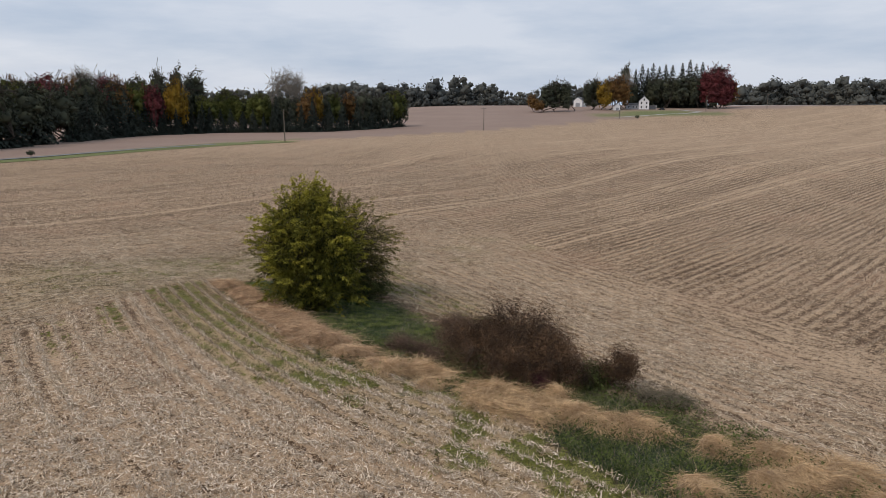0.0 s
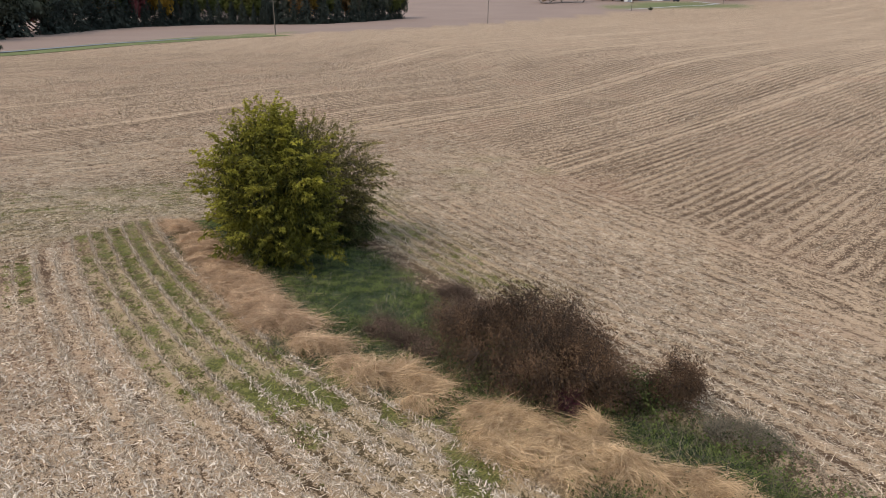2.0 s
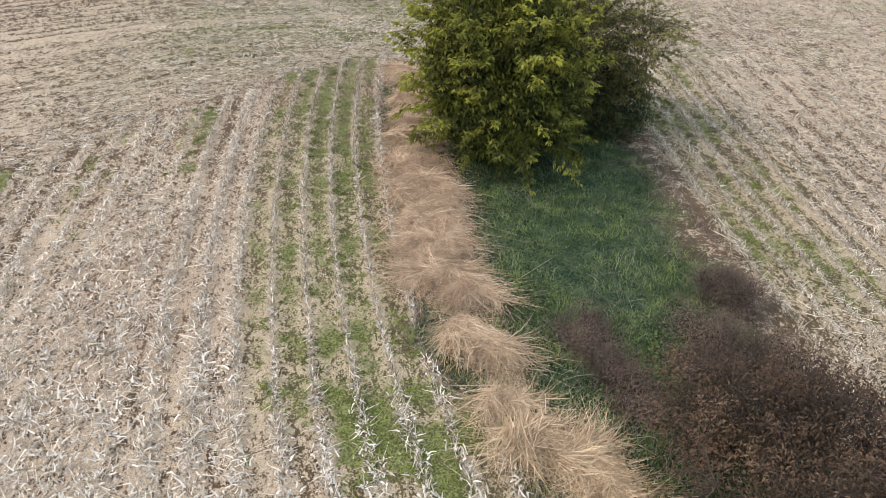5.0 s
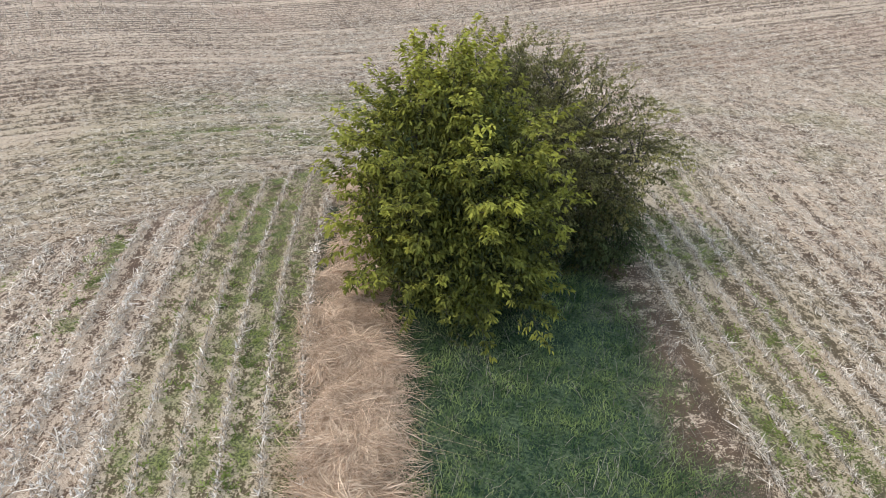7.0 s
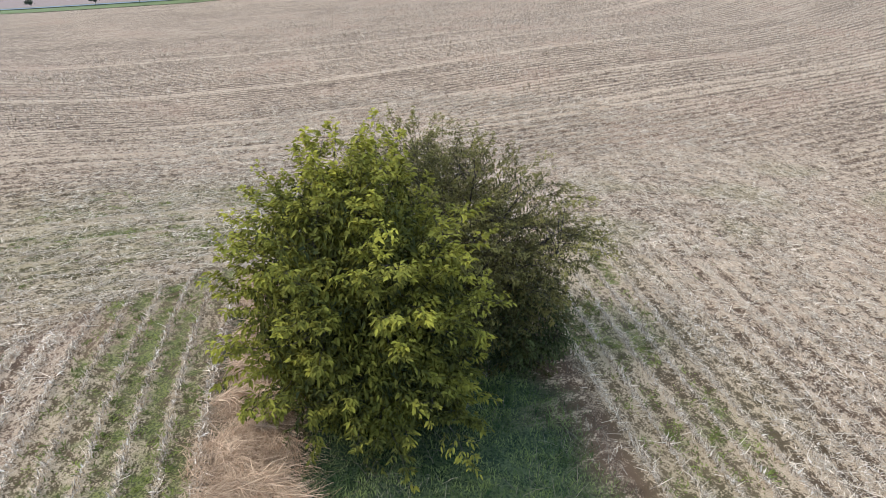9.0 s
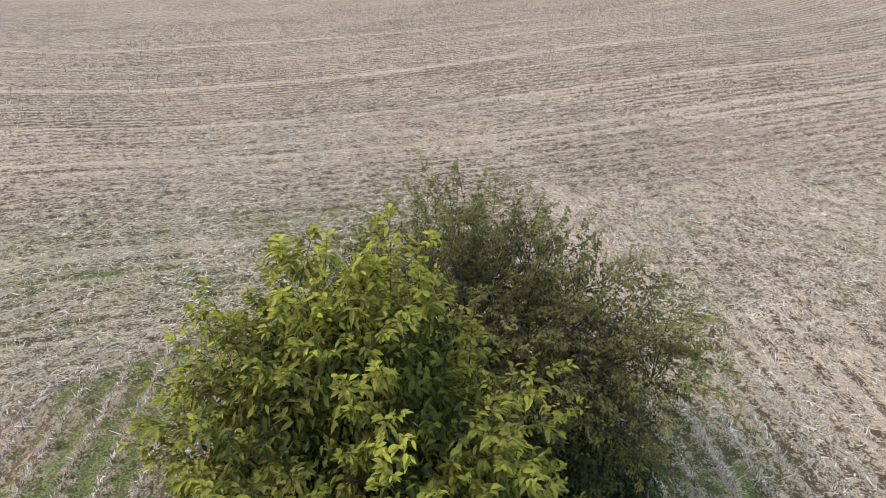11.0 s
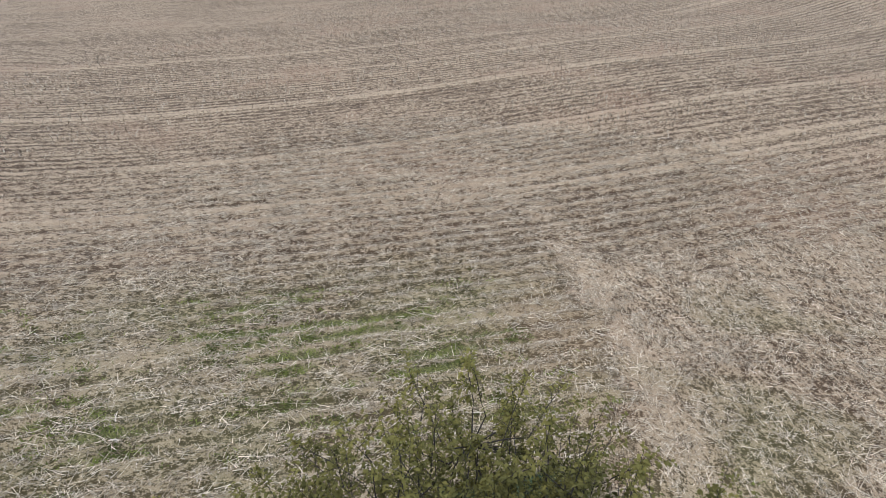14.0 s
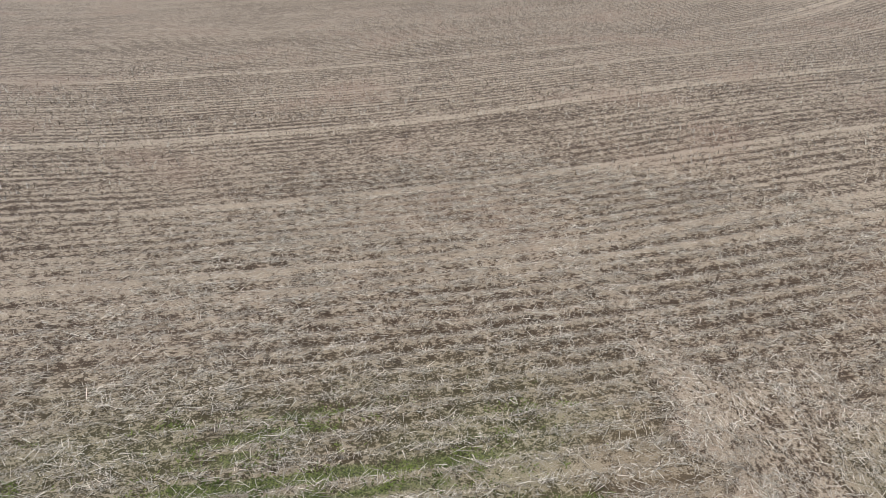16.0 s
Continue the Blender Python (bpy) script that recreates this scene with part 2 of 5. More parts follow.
M_HAY = material("dead_grass", hay_nodes)
M_GRASS = material("green_grass", leafy((0.016, 0.046, 0.012), (0.24, 0.275, 0.085), 0.25, 1.7))
M_WEED = material("green_weeds", leafy((0.075, 0.085, 0.02), (0.275, 0.295, 0.07), 0.3, 1.6))
M_BROAD = material("ditch_weeds", leafy((0.026, 0.045, 0.014), (0.17, 0.21, 0.06), 0.25, 2.2))
M_STEM = material("dry_stems", speckle((0.10, 0.085, 0.06), (0.34, 0.29, 0.21), 0.8, ends=0.3))
M_LEAF = material("mulberry_leaves", leafy((0.018, 0.026, 0.009), (0.5, 0.455, 0.06), 0.2, 1.6, age_shade=True))
M_UNDER = material("understory_leaves", leafy((0.026, 0.037, 0.014), (0.15, 0.165, 0.055), 0.2, 1.4))
M_OLIVE = material("olive_leaves", leafy((0.045, 0.044, 0.015), (0.32, 0.275, 0.078), 0.3, 1.2, age_shade=True))
M_BRAMBLE = material("bramble_leaves", leafy((0.018, 0.0125, 0.0085), (0.225, 0.13, 0.072), 0.15, 0.9))
M_PLUM = material("plum_leaves", leafy((0.035, 0.01, 0.018), (0.12, 0.03, 0.045), 0.2, 1.3))
M_BRUSH = material("brown_brush", leafy((0.06, 0.042, 0.03), (0.27, 0.175, 0.125), 0.2, 1.2))
M_BARK = material("bark", barky((0.025, 0.02, 0.017), (0.075, 0.06, 0.05)))
M_CANE = material("bramble_canes", barky((0.03, 0.021, 0.016), (0.11, 0.074, 0.052)))
M_TWIG = material("pale_bark", barky((0.14, 0.12, 0.10), (0.3, 0.27, 0.23)))
# next two greyed and evened: distance haze put into the leaf colour
M_FIR = material("hazed_spruce_needles", leafy((0.02, 0.029, 0.024), (0.05, 0.062, 0.05), 0.05, 0.25))
M_DARK = material("hazed_autumn_green", leafy((0.042, 0.05, 0.037), (0.082, 0.09, 0.055), 0.1, 0.2))
M_GREEN = material("fading_green", leafy((0.05, 0.065, 0.018), (0.13, 0.14, 0.035), 0.15, 0.2))
M_RED = material("maple_red", leafy((0.085, 0.024, 0.027), (0.215, 0.055, 0.06), 0.15, 0.2))
M_GOLD = material("maple_gold", leafy((0.14, 0.085, 0.012), (0.36, 0.22, 0.03), 0.15, 0.2))
M_RUST = material("rusty_leaves", leafy((0.11, 0.06, 0.025), (0.24, 0.13, 0.045), 0.15, 0.2))
# air haze painted into the foliage: paler, bluer, low in contrast
M_HAZED_WOOD = material("haze_tinted_foliage", leafy((0.075, 0.086, 0.086), (0.122, 0.126, 0.108), 0.15, 0.02))
M_POLE = material("weathered_pole", barky((0.10, 0.085, 0.07), (0.2, 0.17, 0.14)))
M_WHITE = material("white_siding", painted((0.78, 0.79, 0.8)), 0.6)
M_ROOF = material("grey_shingles", painted((0.16, 0.165, 0.18), 0.5, 0.8), 0.85)
M_GLASS = material("window_glass", painted((0.03, 0.035, 0.045), 0.1), 0.15)
M_TRIM = material("grey_wall", painted((0.3, 0.32, 0.35)), 0.7)
M_CAR = material("car_paint", painted((0.03, 0.035, 0.045), 0.1), 0.25)
M_TYRE = material("rubber", painted((0.02, 0.02, 0.02), 0.1), 0.8)
M_VERGE = material("verge_grass", painted((0.15, 0.17, 0.06), 0.5, 0.4))
M_ROAD = material("asphalt", painted((0.2, 0.215, 0.225), 0.3, 0.6))
M_LANE = material("gravel", painted((0.42, 0.41, 0.39), 0.3, 0.6))


# ---- lie of the land ----
def smooth(a, b, v):
    t = np.clip((v - a) / (b - a), 0, 1)
    return t * t * (3 - 2 * t)


def land(x, y):
    """Height of the ground: a gentle break of slope across the ditch, a far rise to the farm."""
    s = 0.5 * x + 0.866 * y
    z = -1.75 + 2.08 / (1 + np.exp(np.clip((s - 26.4) / 3.6, -40, 40)))
    z = z + 0.9 * np.exp(-(((x + 14.4) / 16.8) ** 2 + ((y - 86.4) / 21.6) ** 2))
    d = np.hypot(x, y)
    return z + 11.3 * smooth(276, 672, d) * smooth(-160, 20, x) + 6.0 * smooth(380, 800, d) * (1 - smooth(-160, 20, x))


ROW, ROW_A = 0.76, 0.71


def contour_a(x, y):
    u, v = -0.62 * x + 0.785 * y, -0.785 * x - 0.62 * y
    return u, v, v + np.where(u > 24, 0.006, 0.0075) * np.clip(u - 24, -40, 22) ** 2


def contour_d(x, y):
    p, w = 0.68 * x + 0.733 * y, -0.733 * x + 0.68 * y
    wd = w + 2.0 * (1 - np.exp(-((p - 19) / 13) ** 2))
    # beyond the swale the rows spread apart
    fan = 0.55 * smooth(55, 150, p)
    return p, np.where(wd > 28, (wd + 28 * fan) / (1 + fan), wd), w


def contour_c(x, y):
    return -0.48 * x + 0.877 * y, 0.877 * x + 0.48 * y


FENCE_X = np.array([-400.0, -160, -120, -94, -88, -78, -61, -54, 16, 100, 224, 420])
FENCE_Y = np.array([-60.0, 82, 113, 138, 166, 191, 218, 226, 314, 412, 500, 600])


def wobble(x, y, size, seed=0.0):
    """A cheap smooth noise from -1 to 1."""
    a, b = x / size + seed, y / size - seed
    return (np.sin(1.7 * a + 1.3 * np.sin(1.1 * b + seed)) + np.sin(1.9 * b + 1.6 * np.sin(1.3 * a)) + np.sin(1.1 * (a + b) + 2 * np.sin(0.7 * a - 0.9 * b))) / 3


# patches of lodged dead grass: x, y, radius
HAY = [(-12.9, 37.5, 0.6), (-12.2, 36.5, 0.75), (-11.2, 34.7, 0.75), (-10.2, 33.1, 0.75), (-9.3, 31.6, 0.85), (-8.5, 30.3, 0.95), (-7.6, 29.0, 1.0), (-6.7, 27.8, 0.95), (-6.1, 26.8, 0.85), (-5.5, 26.0, 0.7), (-4.6, 25.7, 0.5),
       (-4.1, 24.5, 0.55), (-3.3, 24.3, 0.45),
       (-2.7, 23.0, 0.45), (-2.0, 22.5, 0.55), (-1.1, 22.5, 0.55), (-0.4, 22.0, 0.5), (-0.8, 21.2, 0.35),
       (0.9, 20.8, 0.5), (1.5, 20.4, 0.6), (0.9, 19.6, 0.55), (2.2, 20.1, 0.6), (1.6, 19.1, 0.6), (2.6, 19.3, 0.7), (3.5, 20.1, 0.4), (3.4, 19.3, 0.5), (2.6, 18.4, 0.5), (4.0, 18.7, 0.45), (4.7, 18.4, 0.45), (5.4, 18.2, 0.45), (6.0, 18.0, 0.35),
       (8.8, 16.3, 0.6), (8.2, 14.9, 0.65), (9.2, 14.8, 0.7), (6.1, 14.7, 0.45), (10.2, 15.4, 0.5), (10.4, 13.6, 0.8), (7.3, 16.9, 0.35), (11.6, 12.6, 0.7)]


def hay_mask(x, y):
    m = np.zeros_like(x)
    k = np.flatnonzero((x > -15) & (x < 13) & (y > 11) & (y < 40))
    if len(k):
        hx_, hy_, best = x[k], y[k], np.zeros(len(k))
        rag = 0.18 * wobble(hx_, hy_, 0.5, 2.0)
        for hx, hy, r in HAY:
            best = np.maximum(best, smooth(1.15 * r, 0.6 * r, np.hypot(hx_ - hx, hy_ - hy) + rag))
        m[k] = best
    return m


# the pale wheel track that swings round behind the trees
SWING = [(-34, 45), (-30, 49.5), (-25, 55.5), (-21, 58.8), (-17, 59.6), (-13.5, 57.5), (-11, 54), (-9, 51), (-7.2, 48), (-5.6, 45), (-4.2, 42)]


# a track that cuts across the rows further off
CROSS = [(51, 106), (47.5, 92), (46, 83), (45.5, 70), (47, 58)]


def from_line(x, y, pts):
    best = np.full(np.shape(x), 1e9)
    for (ax, ay), (bx, by) in zip(pts[:-1], pts[1:]):
        dx, dy = bx - ax, by - ay
        t = np.clip(((x - ax) * dx + (y - ay) * dy) / (dx * dx + dy * dy), 0, 1)
        best = np.minimum(best, np.hypot(x - ax - t * dx, y - ay - t * dy))
    return best


def zones(x, y):
    """What grows where: row number, way along it, and the share of each cover."""
    u, v, va = contour_a(x, y)
    p, wd, w = contour_d(x, y)
    q, n = contour_c(x, y)
    jag = 0.3 * wobble(x, y, 1.7) + 0.15 * wobble(x, y, 0.6, 2.0)
    edge_a = -11.1 - 1.2 * smooth(22, 15, u) + 1.6 * smooth(14, 8, u) - 0.0015 * np.clip(u - 24, 0, 22) ** 2
    strip = (va < edge_a + jag) & (n < 14.7 + 1.6 * smooth(21, 13, q) + jag) & (w < 36 + jag) & (y > -60)
    in_a = ~strip & (va >= edge_a + jag) & (u + 0.75 * v < 30.2 + 2 * jag) & (w < 37.5) & (n < 16)
    in_c = ~strip & ~in_a & (n >= 13.5 + 2.3 * smooth(39, 46, q) + 1.0 * wobble(x, y, 2.2, 6.0) + 0.5 * wobble(x, y, 0.5, 1.0)) & (n < 31 + 3 * wobble(x, y, 9)) & (q < 52 + 3 * wobble(x, y, 5) + 1.6 * wobble(x, y, 0.9, 3.0)) & (q > -80)
    row = np.where(in_a, va / ROW_A + 0.5, np.where(in_c, n / ROW, wd / ROW))
    along = np.where(in_a, u, np.where(in_c, q, p))
    hay = hay_mask(x, y)
    d = np.hypot(x, y)
    fence = np.interp(x, FENCE_X, FENCE_Y)
    bare = (y > fence) * 1.0
    verge = smooth(5.5, 2.5, np.abs((y - fence) * 0.65 - 4.0)) * smooth(-46, -60, x)
    band = smooth(-11.3, -10.7, va) * smooth(-7.2, -7.8, va) * in_a * smooth(17, 23, u)
    left = smooth(0.9, 0.3, np.abs(va + 3.1)) * smooth(26, 28, u) + smooth(0.9, 0.3, np.abs(va + 5.6)) * smooth(28, 30, u) + smooth(1.2, 0.4, np.abs(va + 0.4)) * smooth(24, 27, u)
    near_c = smooth(15.0, 15.6, n) * smooth(19.0, 17.8, n) * smooth(22, 27, q) * smooth(44, 39, q) * in_c
    patch = np.clip(0.5 + 0.5 * wobble(x, y, 1.5, 3.0) + 0.3 * wobble(p * 0.35, wd, 0.5, 1.0), 0, 2)
    near_d = smooth(6.0, 2.5, np.abs(wd - 42)) * smooth(31, 28, p) * smooth(6, 16, p) * (~in_a & ~in_c)
    edge = smooth(3.4 + 2.4 * smooth(20, 13, u), 1.0, va - edge_a) * in_a * smooth(24, 18, u)
    moss = smooth(9.0, 3.0, np.abs(wd - 41)) * smooth(33, 29, p) * smooth(2, 14, p) * (~in_a & ~in_c) * np.clip(0.75 + 0.4 * wobble(x, y, 2.5, 5.0) + 0.3 * wobble(x, y, 0.9, 2.0), 0, 1)
    moss = np.maximum(moss, 0.6 * edge) + 0.8 * smooth(14.6, 15.4, n) * smooth(21, 18, n) * smooth(20, 26, q) * smooth(46, 40, q) * in_c * np.clip(0.7 + 0.5 * wobble(x, y, 1.8, 4.0), 0, 1) + 0.55 * band + 0.7 * in_c * smooth(40, 43, q) * smooth(52, 47, q) * smooth(0.0, 0.5, wobble(x, y, 1.7, 4.0))
    green = band * (0.34 + 0.36 * patch) + 0.8 * left * in_a * (0.2 + 0.7 * patch) + 0.75 * near_c * (0.2 + 0.6 * patch) + 0.65 * near_d * (0.15 + 0.6 * patch + 0.5 * smooth(0.1, 0.7, wobble(p * 0.3, wd * 1.2, 1.0, 5.0))) + 1.15 * edge * smooth(0.25, 0.8, patch + 0.3 * wobble(x, y, 0.45, 7.0))
    green = green + 0.16 * smooth(0.5, 0.85, wobble(x, y, 5.0, 8.0)) * (d < 160) * (~in_a)
    # weeds stand between the rows, not on them
    gap = 1.05 - 0.95 * np.exp(-((row - np.round(row)) / 0.17) ** 2)
    green = green * np.where(edge > 0.4, 1.0, 0.35 + 0.65 * gap)
    lane = 0.7 * smooth(0.7, 0.2, from_line(x, y, SWING)) + 0.5 * smooth(1.6, 0.5, from_line(x, y, CROSS)) + 0.45 * (smooth(0.55, 0.15, np.abs(n - 16.7)) + smooth(0.55, 0.15, np.abs(n - 20.3))) * smooth(37, 41, q) * smooth(56, 52, q)
    tracks = (~in_a & ~in_c & ~strip) * 1.0
    grass = strip * smooth(14.9, 13.0, n - 1.6 * smooth(21, 13, q) + 0.7 * wobble(x, y, 0.8, 2.0))
    dirt = smooth(12.8, 13.8, n) * smooth(15.6, 14.6, n + 0.4 * wobble(x, y, 0.9)) * smooth(20, 25, q) * smooth(42, 38, q)
    # field turns paler between 110 and 230 m from the origin
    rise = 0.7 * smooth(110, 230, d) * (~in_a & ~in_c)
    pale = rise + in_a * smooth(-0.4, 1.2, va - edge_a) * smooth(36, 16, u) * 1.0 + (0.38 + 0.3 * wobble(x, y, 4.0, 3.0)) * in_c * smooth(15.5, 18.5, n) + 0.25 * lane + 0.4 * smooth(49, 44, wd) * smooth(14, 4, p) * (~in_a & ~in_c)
    rowed = np.where(in_a, 1.0, np.where(in_c, smooth(45, 37, q) * (0.5 + 0.35 * smooth(24, 18, n)), (0.72 + 0.35 * wobble(x, y, 8.0, 2.0)) * (0.8 + 0.2 * smooth(46, 30, w) * smooth(45, 60, p)))) * (1 - 0.7 * np.clip(lane, 0, 1))
    rowed = np.where(in_a, rowed * (0.75 + 0.25 * smooth(19, 26, u)), rowed)
    # away from the green band only every third pair of rows still stands
    pairs = np.isin(np.mod(np.round(row), 6), (3, 4))
    rowed = np.where(in_a & (va > -7.2), rowed * (np.where(pairs, 0.85, 0.28) + 0.22 * wobble(row * 0.8, along * 0.05, 1.0, 4.0)), rowed)
    litter = smooth(21, 12, from_line(x, y, [(3, 12), (-5, 34), (-13, 55)])) * (~strip) * (0.25 + 0.75 * np.where(in_c & (q < 42), smooth(14.4, 16.0, n + 0.5 * wobble(x, y, 0.9)), 1.0))
    lawn = smooth(1.15, 0.9, np.hypot((x - 134) / 46, (y - 458) / (20 + 0.1 * (x - 80)))) * 0.9
    lawn = np.maximum(lawn, smooth(1.1, 0.8, np.hypot((x - 82) / 30, (y - 496) / 8)))
    lawn = np.maximum(lawn, verge)
    return dict(row=row, along=along, strip=strip, in_a=in_a, in_c=in_c, hay=hay, bare=bare * (1 - lawn), green=np.clip(green, 0, 1), grass=grass * (1 - hay), pale=np.clip(pale - 1.3 * dirt, -1.3, 1.2), lawn=lawn, rowed=np.clip(rowed, 0, 1.2), lane=np.clip(lane, 0, 1), litter=litter, band=np.maximum(np.maximum(band, 0.75 * near_c), np.maximum(0.3 * edge, 0.5 * np.clip(left, 0, 1) * in_a)), tracks=tracks, moss=moss)


def ground_z(x, y):
    zn = zones(x, y)
    near = smooth(90, 50, np.hypot(x + 5, y - 35))
    ridge = smooth(44, 24, np.hypot(x + 6, y - 34))
    z = land(x, y) + ridge * np.where(zn["in_a"] | zn["in_c"], 0.045, 0.075) * np.cos(2 * np.pi * zn["row"]) * zn["rowed"] * near * (1 - zn["grass"]) * (1 - zn["hay"])
    z = z + near * 0.03 * wobble(x, y, 0.55, 1.0)
    z = z + 0.20 * zn["hay"] * (1 + 0.5 * wobble(x, y, 0.5, 4.0)) - 0.12 * zn["grass"]
    return z


def mesh_of(name, verts, faces, mat, smooth_faces=False):
    """A mesh from numpy arrays; faces all have the same number of corners."""
    me = bpy.data.meshes.new(name)
    nv, nf, k = len(verts), len(faces), faces.shape[1]
    me.vertices.add(nv)
    me.vertices.foreach_set("co", np.ascontiguousarray(verts, np.float32).ravel())
    me.loops.add(nf * k)
    me.loops.foreach_set("vertex_index", np.ascontiguousarray(faces, np.int32).ravel())
    me.polygons.add(nf)
    me.polygons.foreach_set("loop_start", np.arange(0, nf * k, k, dtype=np.int32))
    me.update(calc_edges=True)
    if smooth_faces:
        me.polygons.foreach_set("use_smooth", np.ones(nf, bool))
    me.materials.append(mat)
    return me


def stretch(lo, hi, step, far_lo, far_hi, grow=1.082):
    mid = np.arange(lo, hi + step / 2, step)
    right, left, a, s = [], [], mid[-1], step
    while a < far_hi:
        s *= grow
        a += s
        right.append(a)
    a, s = mid[0], step
    while a > far_lo:
        s *= grow
        a -= s
        left.append(a)
    return np.array(left[::-1] + list(mid) + right)


def build_ground():
    xs, ys = stretch(-30, 24, 0.24, -3000, 3000), stretch(9, 64, 0.24, -3000, 3200)
    gx, gy = np.meshgrid(xs, ys)
    x, y = gx.ravel(), gy.ravel()
    i = np.arange(len(x)).reshape(gx.shape)
    faces = np.stack([i[:-1, :-1], i[:-1, 1:], i[1:, 1:], i[1:, :-1]], -1).reshape(-1, 4)
    me = mesh_of("ground", np.stack([x, y, ground_z(x, y)], 1), faces, M_FIELD, True)
    zn = zones(x, y)
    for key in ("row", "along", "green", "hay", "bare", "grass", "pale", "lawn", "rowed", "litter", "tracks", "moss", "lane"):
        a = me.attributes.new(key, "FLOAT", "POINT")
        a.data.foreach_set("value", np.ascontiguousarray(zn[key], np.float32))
    return tagged(new("ground", me), "harvested corn field with pale residue and stubble rows", "field", kind="structure")


build_ground()


# ---- small growth, as numpy strips ----
def strips(pos, way, length, width, rise, droop, rng, segs=2, bend=0.0):
    """Narrow blades: from pos along way, rising then drooping. Returns verts and quads."""
    n = len(pos)
    side = np.cross(way, np.array([0, 0, 1.0]))
    side /= np.maximum(np.linalg.norm(side, axis=1, keepdims=True), 1e-6)
    flat, swerve = side, rng.normal(0, 1, n) * bend
    tip = rng.normal(0, 0.5, (n, 1))
    side = side + np.array([0, 0, 1.0]) * tip
    side /= np.linalg.norm(side, axis=1, keepdims=True)
    vs = []
    for k in range(segs + 1):
        f = k / segs
        c = pos + way * (length * f)[:, None]
        c = c + np.array([0, 0, 1.0]) * (rise * f - droop * f * f)[:, None]
        c = c + flat * (swerve * length * f * f)[:, None]
        wd = width * (1 - 0.75 * f * f)
        vs += [c - side * wd[:, None] / 2, c + side * wd[:, None] / 2]
    v = np.stack(vs, 1).reshape(-1, 3)
    b = (np.arange(n) * 2 * (segs + 1))[:, None]
    q = np.concatenate([b + np.array([[2 * k, 2 * k + 1, 2 * k + 3, 2 * k + 2]]) for k in range(segs)], 0)
    return v, q


def heading(angle):
    return np.stack([np.cos(angle), np.sin(angle), np.zeros_like(angle)], 1)


def seen_spread(rng, count, box):
    """Random places over a stretch of the plan."""
    x0, x1, y0, y1 = box
    return rng.uniform(x0, x1, count), rng.uniform(y0, y1, count)


def row_angle(zn):
    return np.where(zn["in_a"], math.atan2(0.785, -0.62), np.where(zn["in_c"], math.atan2(0.877, -0.48), math.atan2(0.733, 0.68)))


